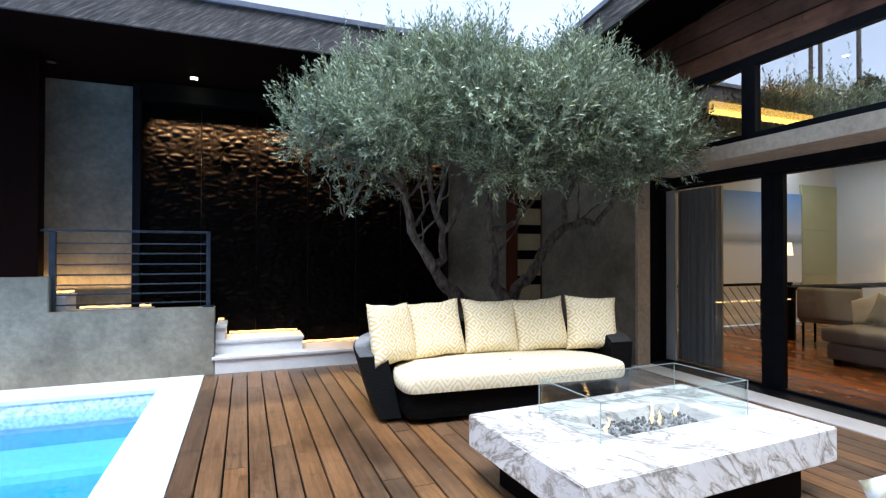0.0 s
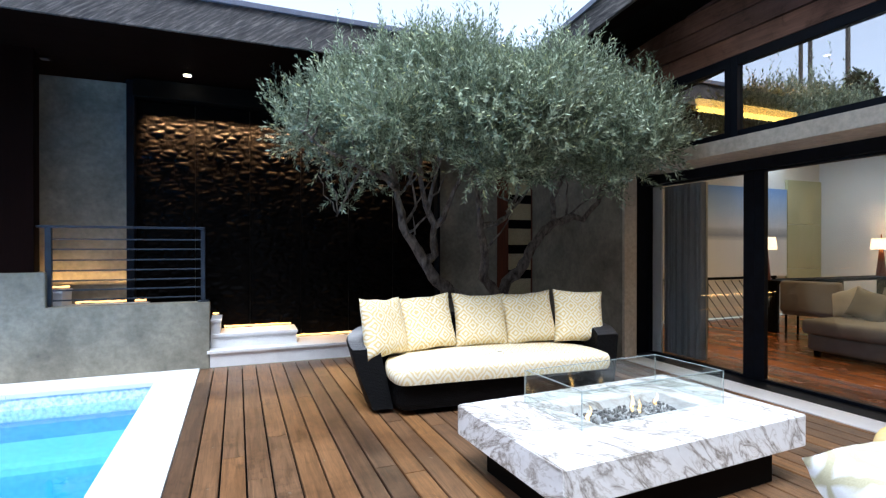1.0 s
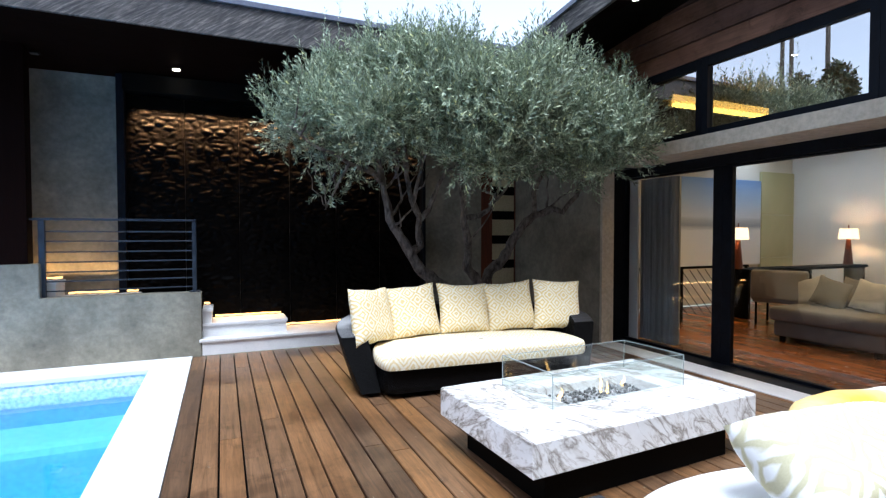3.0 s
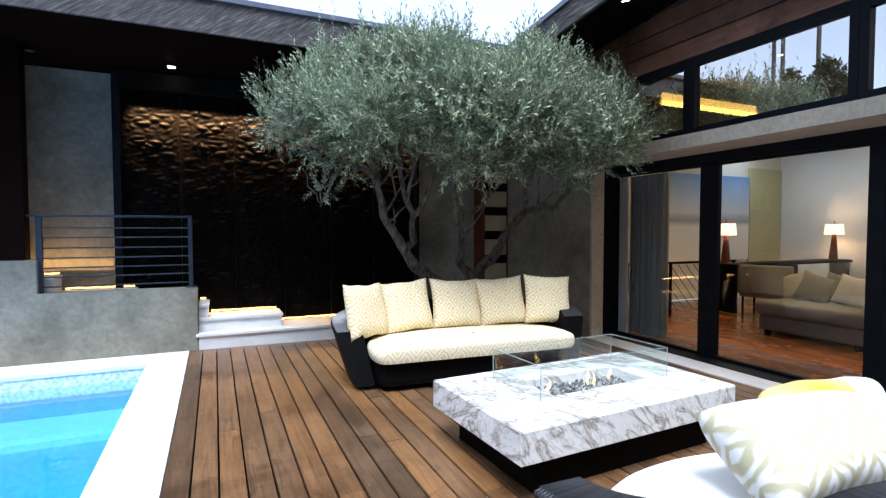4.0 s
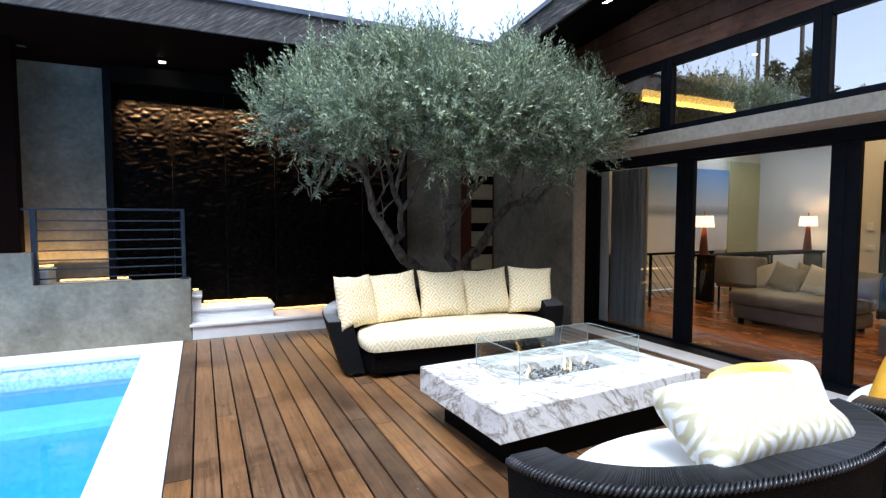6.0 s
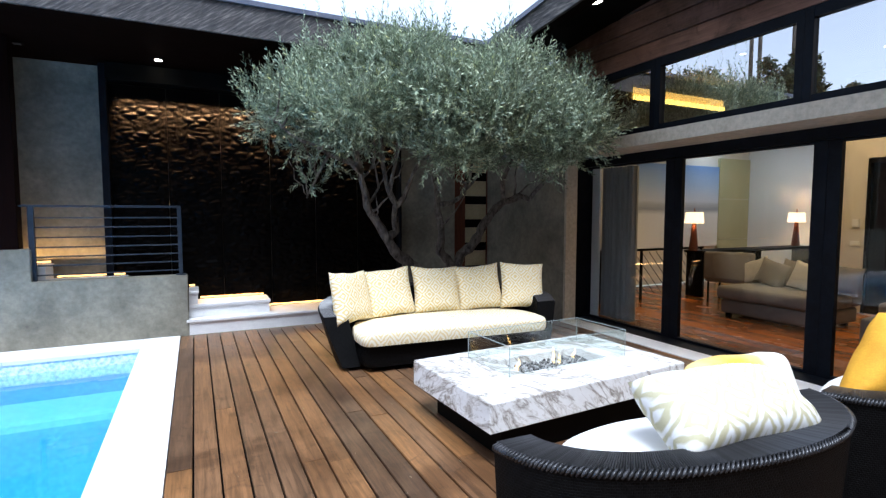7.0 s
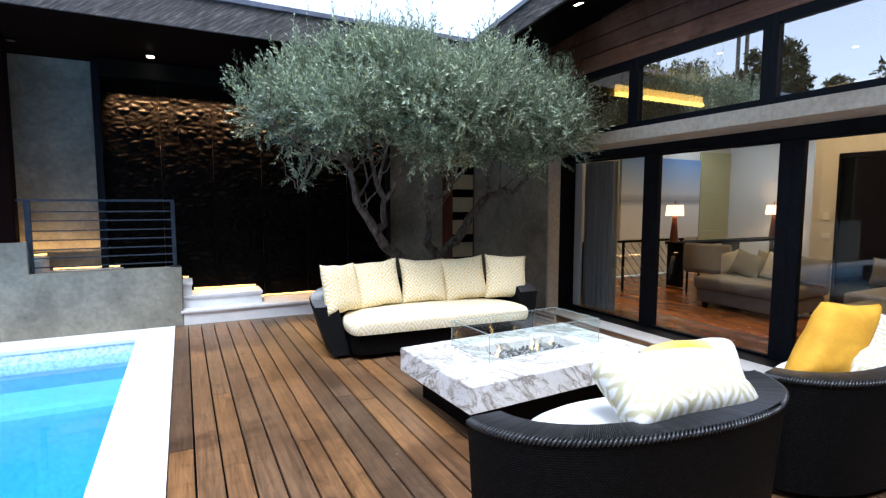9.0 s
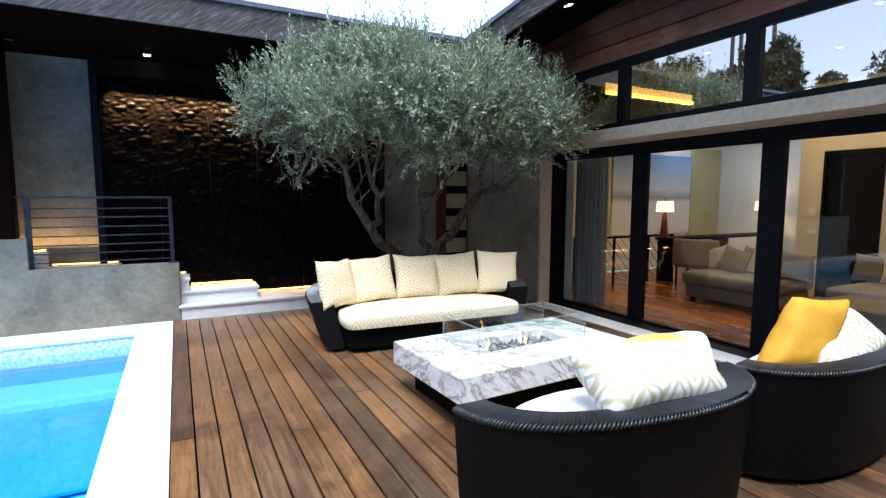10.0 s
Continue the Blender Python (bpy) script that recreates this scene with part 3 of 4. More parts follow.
    f = bm.faces.new([bm.verts.new(p) for p in ((0, s, 0.031), (0, w - e, 0.031), (0, w - e, 2.166), (0, s, 2.166))])
    g = part("pane", bm, M_GLASS, d)
    g.visible_shadow = False

W = [5.398, 3.997, 2.435, 0.873, -0.689, -2.251, -3.813]
for k in range(6):
    y1, y0 = W[k], W[k + 1]
    w = y1 - y0
    d = thing("window_%d" % (k + 1), (4.72, y0, 2.431), "dark aluminium high window over the concrete beam", "window", "high windows", "structure")
    part("frame_side", box(-0.04, 0.05, 0.001, 0.070, 0.0, 0.81, 0.003), M_FRAME, d)
    part("frame_side", box(-0.04, 0.05, w - 0.070, w - 0.001, 0.0, 0.81, 0.003), M_FRAME, d)
    part("frame_bottom", box(-0.036, 0.05, 0.071, w - 0.071, 0.0, 0.075, 0.003), M_FRAME, d)
    part("frame_top", box(-0.036, 0.05, 0.071, w - 0.071, 0.715, 0.81, 0.003), M_FRAME, d)
    bm = bmesh.new()
    bm.faces.new([bm.verts.new(p) for p in ((0, 0.070, 0.075), (0, w - 0.070, 0.075), (0, w - 0.070, 0.715), (0, 0.070, 0.715))])
    g = part("pane", bm, M_COATED, d)
    g.visible_shadow = False

siding = thing("wall_siding", (4.7, 0, 3.243), "dark red-brown horizontal timber siding over the windows", "siding", kind="structure")
for k in range(6):
    part("siding_board", box(-0.012 - 0.004 * (k % 2), 0.03, -6.0, 5.55, 0.004 + 0.207 * k, 0.197 + 0.207 * k, 0.005), M_SIDING, siding)
solid("wall_siding_backing", box(4.735, 4.80, -6.0, 5.55, 3.243, 4.75), M_BLACK, "backing wall behind the siding", "wall", kind="structure")

# sloping right roof with its eave
SL = 0.10


def zb(y):
    return 3.56 + SL * (5.4 - y)


def strip(name, pts, t, material, lab, cat):
    bm = bmesh.new()
    a = [bm.verts.new(p) for p in pts]
    b = [bm.verts.new((p[0], p[1], p[2] + t)) for p in pts]
    bm.faces.new(a), bm.faces.new(b)
    for i in range(4):
        bm.faces.new((a[i], a[(i + 1) % 4], b[(i + 1) % 4], b[i]))
    bmesh.ops.recalc_face_normals(bm, faces=bm.faces[:])
    return solid(name, bm, material, lab, cat, kind="structure")


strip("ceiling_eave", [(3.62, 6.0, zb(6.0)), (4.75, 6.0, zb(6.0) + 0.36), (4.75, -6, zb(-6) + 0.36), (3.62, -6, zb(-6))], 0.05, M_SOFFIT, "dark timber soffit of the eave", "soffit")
strip("roof_eave", [(3.62, 6.0, zb(6.0) + 0.052), (14, 6.0, zb(6.0) + 1.7), (14, -6, zb(-6) + 1.7), (3.62, -6, zb(-6) + 0.052)], 0.22, M_BLACK, "sloping roof over the living room", "roof")
strip("fascia_eave", [(3.58, 5.90, zb(5.90) - 0.02), (3.618, 5.90, zb(5.90) - 0.02), (3.618, -6, zb(-6) - 0.02), (3.58, -6, zb(-6) - 0.02)], 0.25, M_SHINGLE, "weathered dark timber fascia of the eave", "fascia")
strip("cap_eave", [(3.55, 5.92, zb(5.92) + 0.232), (3.70, 5.92, zb(5.92) + 0.232), (3.70, -6, zb(-6) + 0.232), (3.55, -6, zb(-6) + 0.232)], 0.055, M_CAP, "grey-blue metal roof edge", "trim")
can_light(3.95, 4.15, zb(4.15) + 0.105, -17)
can_light(3.95, 1.2, zb(1.2) + 0.105, -17)


# ---- fire table ----
table = thing("fire_table", (2.31, 2.80, 0), "white marble fire table on a black base with glass guard", "fire table", turn=3.0)
TX, TY, T0, T1 = 0.870, 0.510, 0.216, 0.40
HX0, HX1, HY0, HY1 = -0.34, 0.46, -0.13, 0.20
bm = bmesh.new()
outer = [(-TX, -TY), (TX, -TY), (TX, TY), (-TX, TY)]
inner = [(HX0, HY0), (HX1, HY0), (HX1, HY1), (HX0, HY1)]
vo0, vo1 = [bm.verts.new((*p, T0)) for p in outer], [bm.verts.new((*p, T1)) for p in outer]
vi0, vi1 = [bm.verts.new((*p, T1 - 0.09)) for p in inner], [bm.verts.new((*p, T1)) for p in inner]
bm.faces.new(vo0[::-1])
bm.faces.new(vi0)
for i in range(4):
    j = (i + 1) % 4
    bm.faces.new((vo0[i], vo0[j], vo1[j], vo1[i]))
    bm.faces.new((vo1[i], vo1[j], vi1[j], vi1[i]))
    bm.faces.new((vi1[i], vi1[j], vi0[j], vi0[i]))
bmesh.ops.recalc_face_normals(bm, faces=bm.faces[:])
edges = [e for e in bm.edges if len(e.link_faces) == 2 and e.calc_face_angle() > 0.5]
bmesh.ops.bevel(bm, geom=edges, offset=0.006, segments=2, affect="EDGES")
part("marble_top", bm, M_MARBLE, table, "white marble slab with grey-brown veins")
part("base", box(-0.72, 0.72, -0.41, 0.41, 0.0, T0 - 0.001, 0.004), M_BLACK, table, "black recessed base")
part("burner_frame", box(HX0 + 0.01, HX1 - 0.01, HY0 + 0.01, HY1 - 0.01, T1 - 0.088, T1 - 0.07, 0.003), mottled("brushed_steel", (0.30, 0.30, 0.30), (0.45, 0.45, 0.44), 8, 0.35, 100, 0.05), table, "brushed steel burner tray")
bm = bmesh.new()
for k in range(420):
    bm2 = bmesh.new()
    bmesh.ops.create_icosphere(bm2, subdivisions=1, radius=rnd.uniform(0.007, 0.015))
    o = Vector((rnd.uniform(HX0 + 0.03, HX1 - 0.03), rnd.uniform(HY0 + 0.03, HY1 - 0.03), T1 - 0.072 + rnd.uniform(0, 0.030)))
    for v in bm2.verts:
        v.co = v.co * rnd.uniform(0.7, 1.2) + o
    me = bpy.data.meshes.new("tmp")
    bm2.to_mesh(me), bm2.free(), bm.from_mesh(me)
    bpy.data.meshes.remove(me)
M_LAVA = mat("lava_rock", (0.1, 0.1, 0.1), 0.5)
n_, l_, b_ = nodes_of(M_LAVA)
geo_ = n_.new("ShaderNodeNewGeometry")
colour(M_LAVA, ramp(M_LAVA, geo_.outputs["Random Per Island"], [(0.0, (0.01, 0.01, 0.01)), (0.6, (0.10, 0.095, 0.09)), (1.0, (0.36, 0.36, 0.36))]))
tagged(part("lava_rocks", bm, M_LAVA, table, "grey and black fire glass and lava rock"), kind="stuff")
M_FLAME = mat("flame", (1, 0.5, 0.1), 1.0)
n_, l_, b_ = nodes_of(M_FLAME)
tr_, em_, ad_ = n_.new("ShaderNodeBsdfTransparent"), n_.new("ShaderNodeEmission"), n_.new("ShaderNodeAddShader")
em_.inputs["Color"].default_value, em_.inputs["Strength"].default_value = (1.0, 0.55, 0.14, 1), 0.55
l_.new(tr_.outputs[0], ad_.inputs[0]), l_.new(em_.outputs[0], ad_.inputs[1])
l_.new(ad_.outputs[0], n_["Material Output"].inputs["Surface"])
for x, y, h in ((-0.26, 0.03, 0.09), (-0.24, 0.06, 0.05), (0.10, 0.05, 0.13), (0.13, 0.02, 0.08), (0.34, 0.09, 0.07)):
    pts = [(x + 0.016 * math.sin(5 * s + 9 * x) * s, y + 0.010 * math.sin(7 * s), T1 - 0.045 + h * s) for s in (0, 0.2, 0.4, 0.6, 0.8, 1.0)]
    f = part("flame", tube(pts, [0.005, 0.010, 0.009, 0.007, 0.004, 0.001], 10), M_FLAME, table, "small yellow flame", True)
    f.visible_shadow = False
GX0, GX1, GY0, GY1 = -0.485, 0.61, -0.175, 0.335


def guard(x0, x1, y0, y1):
    g = part("glass_guard", box(x0, x1, y0, y1, T1 + 0.001, T1 + 0.205, 0.0015), M_GUARD, table, "clear tempered glass pane")
    g.visible_shadow = False
    part("glass_edge", box(x0, x1, y0, y1, T1 + 0.2055, T1 + 0.208), M_EDGE, g, "polished pale green glass edge")


M_EDGE = mottled("glass_edge", (0.28, 0.33, 0.32), (0.38, 0.43, 0.42), 9, 0.2, 90, 0.02)
guard(GX0, GX1, GY0, GY0 + 0.008), guard(GX0, GX1, GY1, GY1 + 0.008)
for x in (GX0 - 0.0045, GX1 + 0.0005):
    for y in (GY0 - 0.0045, GY1 + 0.0085):
        part("glass_edge", box(x, x + 0.004, y, y + 0.004, T1 + 0.001, T1 + 0.208), M_EDGE, table, "polished pale green glass edge")
guard(GX0, GX0 + 0.008, GY0 + 0.009, GY1 - 0.001), guard(GX1 - 0.008, GX1, GY0 + 0.009, GY1 - 0.001)


# ---- wicker seats ----
def shell_rows(a0, a1, n, cx, cy, ax, ay, rim, foot, height, lift):
    """Outer foot, outer top, inner top and inner foot of a bent seat back, from angle a0 to a1."""
    out = []
    for i in range(n + 1):
        s = i / n
        t = radians(a0 + (a1 - a0) * s)
        c, d = math.cos(t), math.sin(t)
        z = height + lift * math.sin(math.pi * s) ** 0.8
        out.append([(cx + (ax - foot) * c, cy + (ay - foot) * d, 0.04),
                    (cx + (ax - foot * 0.45) * c, cy + (ay - foot * 0.45) * d, 0.04 + 0.5 * (z - 0.04)),
                    (cx + ax * c, cy + ay * d, z - 0.012), (cx + (ax - 0.012) * c, cy + (ay - 0.012) * d, z),
                    (cx + (ax - rim) * c, cy + (ay - rim) * d, z), (cx + (ax - rim - 0.012) * c, cy + (ay - rim - 0.012) * d, z - 0.012),
                    (cx + (ax - rim - foot * 0.6) * c, cy + (ay - rim - foot * 0.6) * d, 0.04)])
    return out


def wicker_shell(rows_, ax):
    per = [0.0]
    for a, b in zip(rows_, rows_[1:]):
        per.append(per[-1] + (Vector(a[2]) - Vector(b[2])).length)
    run = [0.0]
    for p, q in zip(rows_[0], rows_[0][1:]):
        run.append(run[-1] + (Vector(p) - Vector(q)).length)
    bm = sheet(rows_, uv=lambda i, j: (per[i], run[j]))
    lay = bm.loops.layers.uv.active
    bm.verts.ensure_lookup_table()
    m = len(rows_[0])
    for s in (0, (len(rows_) - 1) * m):
        f = bm.faces.new([bm.verts[s + j] for j in range(m)])
        for loop in f.loops:
            loop[lay].uv = (loop.vert.co.x + loop.vert.co.y, loop.vert.co.z)
    bmesh.ops.recalc_face_normals(bm, faces=bm.faces[:])
    return bm


def strands(rows_, count):
    """Cane strips laid side by side across the rim, with a plaited outer edge."""
    bm = bmesh.new()
    n = len(rows_) - 1
    for k in range(count):
        s = (k + 0.5) / count * n
        i = min(int(s), n - 1)
        f = s - i
        o = Vector(rows_[i][3]).lerp(Vector(rows_[i + 1][3]), f)
        e = Vector(rows_[i][4]).lerp(Vector(rows_[i + 1][4]), f)
        d = (Vector(rows_[i + 1][3]) - Vector(rows_[i][3])).normalized()
        w = 0.43 * sum((Vector(a[3]) - Vector(b[3])).length for a, b in zip(rows_, rows_[1:])) / count
        up = Vector((0, 0, 1))
        q = []
        for p, shrink in ((o, 1.0), (e, 0.86)):
            q.append([bm.verts.new(p - d * w * shrink + up * 0.001), bm.verts.new(p + up * (0.008 if p is o else 0.003)), bm.verts.new(p + d * w * shrink + up * 0.001)])
        for j in range(2):
            bm.faces.new((q[0][j], q[0][j + 1], q[1][j + 1], q[1][j]))
    return bm


def plait(rows_, count, r=0.008):
    bm = bmesh.new()
    n = len(rows_) - 1
    for k in range(count):
        s = (k + 0.1) / count * n
        i = min(int(s), n - 1)
        p = Vector(rows_[i][2]).lerp(Vector(rows_[i + 1][2]), s - i)
        s2 = min((k + 1.3) / count * n, n - 0.001)
        i2 = int(s2)
        q = Vector(rows_[i2][3]).lerp(Vector(rows_[i2 + 1][3]), s2 - i2)
        out = (Vector(rows_[i][2]) - Vector(rows_[i][4])).normalized()
        tube([p + out * 0.004 - Vector((0, 0, 0.010)), p.lerp(q, 0.5) + out * 0.010, q + Vector((0, 0, 0.007))], [r * 0.5, r, r * 0.5], 5, bm)
    return bm


M_RIM = mat("wicker_cane", (0.03, 0.03, 0.032), 0.36)
n_, l_, b_ = nodes_of(M_RIM)
geo_ = n_.new("ShaderNodeNewGeometry")
colour(M_RIM, ramp(M_RIM, geo_.outputs["Random Per Island"], [(0.0, (0.017, 0.017, 0.018)), (1.0, (0.042, 0.042, 0.045))]))


def pad(outline, z0, z1, r, crown=0.03):
    """A stuffed seat pad on a given outline (about its own middle)."""
    cx, cy = sum(p[0] for p in outline) / len(outline), sum(p[1] for p in outline) / len(outline)
    levels = [(z0, 1 - r * 0.9), (z0 + 0.2 * (z1 - z0), 1 - r * 0.2), (z0 + 0.5 * (z1 - z0), 1.0), (z1 - 0.2 * (z1 - z0), 1 - r * 0.25), (z1 - 0.03 * (z1 - z0), 1 - r * 0.9),
              (z1 + crown * 0.35, 0.85), (z1 + crown * 0.8, 0.55), (z1 + crown, 0.25), (z1 + crown, 0.02)]
    rows_ = [[(cx + (x - cx) * s, cy + (y - cy) * s, z) for x, y in outline] for z, s in levels]
    bm = sheet(rows_, closed=True, uv=lambda i, j: (0, 0))
    lay = bm.loops.layers.uv.active
    for f in bm.faces:
        for loop in f.loops:
            c = loop.vert.co
            loop[lay].uv = (c.x + 5, c.y + c.z * 0.8 + 5)
    bmesh.ops.recalc_face_normals(bm, faces=bm.faces[:])
    return bm


sofa = thing("outdoor_sofa", (2.35, 4.62, 0), "black wicker crescent sofa with a pale patterned seat pad", "sofa", turn=-4)
rows_ = shell_rows(180, 0, 60, 0, 0, 1.33, 0.86, 0.23, 0.16, 0.56, 0.10)
for end, sign in ((0, 1), (-1, -1)):
    for k in range(1, 7):
        s, r = k / 6, rows_[end]
        if k == 1:
            first = list(r)
        row = [(x + sign * 0.02 * s * s, y - (0.28 - 0.16 * z / 0.56) * s, 0.04 + (z - 0.04) * (1 - 0.10 * s)) for x, y, z in first]
        rows_.insert(0, row) if end == 0 else rows_.append(row)
part("shell", wicker_shell(rows_, 1.36), M_WICKER, sofa)
part("rim", strands(rows_, 220), M_RIM, sofa)


def bent(hw, y_front, y_arm, y_back, power, n=40):
    """Seat outline: a long, hardly bowed front with rounded ends, and a bowed back."""
    out = []
    for i in range(n + 1):
        u = math.sin(math.pi * (i / n - 0.5))
        out.append((hw * u, y_arm + (y_front - y_arm) * (1 - abs(u) ** power) ** 0.6))
    for a in range(8, 176, 8):
        t = radians(a)
        out.append((hw * math.cos(t), y_arm + 0.02 + (y_back - y_arm) * math.sin(t)))
    return out


part("seat_base", pad(bent(1.00, -0.40, -0.16, 0.60, 40), 0.05, 0.265, 0.03, 0.0), M_WICKER, sofa)
part("seat_pad", pad(bent(1.03, -0.47, -0.20, 0.58, 40), 0.268, 0.395, 0.022, 0.03), M_SEATCLOTH, sofa, "pale cream seat pad with faint lozenges", True)
for a in (-0.85, 0.85):
    part("foot", box(a - 0.03, a + 0.03, -0.13, -0.07, 0.0, 0.051, 0.004), M_BLACK, sofa)
    part("foot", box(a * 0.7 - 0.03, a * 0.7 + 0.03, 0.40, 0.46, 0.0, 0.051, 0.004), M_BLACK, sofa)

GROUP = "pillows on the outdoor sofa"
LAB = "cream and yellow lozenge-patterned square pillow on the wicker sofa"
for k, (x, y, yaw, lean, w, h) in enumerate(((1.39, 4.70, 34, 14, 0.54, 0.53), (1.84, 4.83, 2, 17, 0.55, 0.53), (2.36, 4.81, -3, 18, 0.57, 0.53), (2.89, 4.76, -6, 16, 0.57, 0.53), (3.35, 4.62, -11, 14, 0.55, 0.54))):
    pillow("pillow", w, h, 0.18, M_CREAM, pose(x, y, 0.40, -lean, (3, -4, 2, -3, 4)[k], yaw), LAB, GROUP, 0.24, k + 3)


def fuller(rows_, power):
    """Pushes a round plan towards a squarer one."""
    out = []
    for r in rows_:
        q = []
        for x, y, z in r:
            a = math.atan2(y / 0.63, x / 0.92)
            c, d = abs(math.cos(a)), abs(math.sin(a))
            k = 1 / (c ** power + d ** power) ** (1 / power)
            q.append((x * k, y * k, z))
        out.append(q)
    return out


chair = thing("wicker_chair", (1.76, 1.31, 0), "round-backed black wicker lounge chair with a white seat pad", "chair", "wicker chairs round the fire table", turn=-8)
K = 0.86
rows_ = [[(x * K * 1.06, y * K * 0.90, z) for x, y, z in r] for r in fuller(shell_rows(191, 356, 72, 0, 0, 0.92, 0.63, 0.18, 0.05, 0.66, 0.0), 2.35)]
part("shell", wicker_shell(rows_, 0.92), M_WICKER, chair)
crim = part("rim", strands(rows_, 240), M_RIM, chair, "cane strips bound across the rim")
part("edge_plait", plait(rows_, 120), M_RIM, crim, "plaited cane edge", True)
ring = [(0.70 * K * math.cos(radians(a)), -0.06 + 0.31 * K * math.sin(radians(a))) for a in range(0, 360, 8)]
part("seat_base", pad(ring, 0.04, 0.41, 0.03, 0.0), M_WICKER, chair)
part("seat_pad", pad([(x * 0.93, -0.06 + (y + 0.06) * 0.95) for x, y in ring], 0.412, 0.54, 0.08, 0.03), M_WHITE, chair, "thick white seat pad", True)
copy_thing(chair, pose(3.41, 1.24, 0, 0, 0, 2))

G2 = "pillows on the wicker chairs"


def seat_pillow(w, h, d, material, place, lab, seed, rounded, slump=0.0):
    pillow("pillow", w, h, d, material, pose(*place), lab, G2, 0.1, seed, rounded, slump)


seat_pillow(0.800, 0.383, 0.252, M_BOLD, (1.875, 0.938, 0.613, -60, 2, -4), "white pillow with bold yellow lozenges leaning on the chair rim", 21, 0.06)
seat_pillow(0.654, 0.374, 0.224, M_FADED, (2.106, 1.125, 0.529, -24, 1, -4), "cream and yellow pillow propped in the wicker chair", 22, 0.22, 0.10)
seat_pillow(0.450, 0.470, 0.200, M_MUSTARD, (3.050, 1.100, 0.540, -16, 4, -16), "mustard-yellow velvet pillow standing in the wicker chair", 23, 0.02, 0.72)
seat_pillow(0.747, 0.374, 0.224, M_BOLD, (3.526, 0.910, 0.557, -48, -10, 0), "white pillow with bold yellow lozenges in the wicker chair", 24, 0.12)

# ---- olive tree ----
tree = thing("olive_tree", (2.80, 5.72, -0.03), "multi-stemmed olive tree with a broad grey-green crown behind the sofa", "tree")
TO = Vector((2.80, 5.72, -0.03))
M_BARK = mottled("olive_bark", (0.020, 0.017, 0.015), (0.27, 0.235, 0.20), 17, 0.9, 55, 1.0, 0.05, 0.3, (1, 1, 0.45))
FWD, RGT, UP = Vector((0.425, 0.905, 0)), Vector((0.905, -0.425, 0)), Vector((0, 0, 1))
HUB = Vector((2.42, 5.16, 0))
limbs = [
    ([(2.74, 5.72, -0.02), (2.60, 5.68, 0.55), (2.47, 5.64, 0.80), (2.20, 5.62, 0.98), (2.05, 5.60, 1.20), (1.91, 5.60, 1.38), (1.80, 5.58, 1.58), (1.72, 5.54, 2.0), (1.55, 5.42, 2.45)], 0.105),
    ([(2.06, 5.60, 1.20), (2.16, 5.60, 1.26), (2.13, 5.58, 1.60), (2.01, 5.54, 1.93), (1.92, 5.42, 2.4)], 0.062),
    ([(2.14, 5.58, 1.58), (2.25, 5.55, 1.70), (2.32, 5.50, 1.88), (2.42, 5.40, 2.15), (2.46, 5.25, 2.6)], 0.048),
    ([(2.13, 5.58, 1.62), (2.07, 5.50, 1.80), (2.12, 5.40, 2.2), (2.2, 5.25, 2.6)], 0.034),
    ([(1.80, 5.58, 1.60), (1.95, 5.56, 1.80), (1.84, 5.46, 2.15)], 0.024),
    ([(2.92, 5.74, -0.02), (3.00, 5.66, 0.60), (2.90, 5.64, 0.86), (2.77, 5.62, 1.02), (2.80, 5.62, 1.24), (2.73, 5.60, 1.44), (2.71, 5.58, 1.66), (2.62, 5.52, 2.06), (2.66, 5.35, 2.6)], 0.088),
    ([(2.74, 5.58, 1.60), (2.90, 5.55, 1.64), (3.01, 5.52, 1.72), (3.10, 5.44, 1.95), (3.12, 5.25, 2.5)], 0.046),
    ([(2.98, 5.66, 0.70), (3.10, 5.62, 0.95), (3.22, 5.60, 1.10), (3.36, 5.58, 1.30), (3.50, 5.54, 1.52), (3.64, 5.50, 1.66), (3.86, 5.42, 1.72), (3.94, 5.34, 1.66), (4.04, 5.20, 1.9), (4.05, 4.9, 2.4)], 0.086),
    ([(3.62, 5.50, 1.66), (3.56, 5.40, 1.90), (3.62, 5.20, 2.3), (3.58, 5.00, 2.7)], 0.042),
    ([(1.74, 5.54, 1.95), (1.55, 5.40, 2.05), (1.25, 5.32, 2.15), (0.90, 5.4, 2.35), (0.70, 5.45, 2.50)], 0.034),
    ([(1.30, 5.32, 2.14), (1.16, 5.32, 1.92), (1.06, 5.36, 1.66)], 0.020),
]
bm = bmesh.new()
for pts, r in limbs:
    fine = []
    for a, b in zip(pts, pts[1:]):
        for s in (0, 0.34, 0.67):
            p = Vector(a).lerp(Vector(b), s)
            fine.append(p - TO + Vector([noise.noise(p * 5 + Vector((7 * q, 0, 0))) for q in range(3)]) * 0.035)
    fine.append(Vector(pts[-1]) - TO)
    n = len(fine)
    tube(fine, [max(0.006, 0.86 * r * (1 - 0.70 * i / (n - 1)) * (1 + 0.30 * noise.noise(Vector((i * 1.7, r * 90, 0))))) for i in range(n)], 9, bm)
TWIGS = random.Random(5)
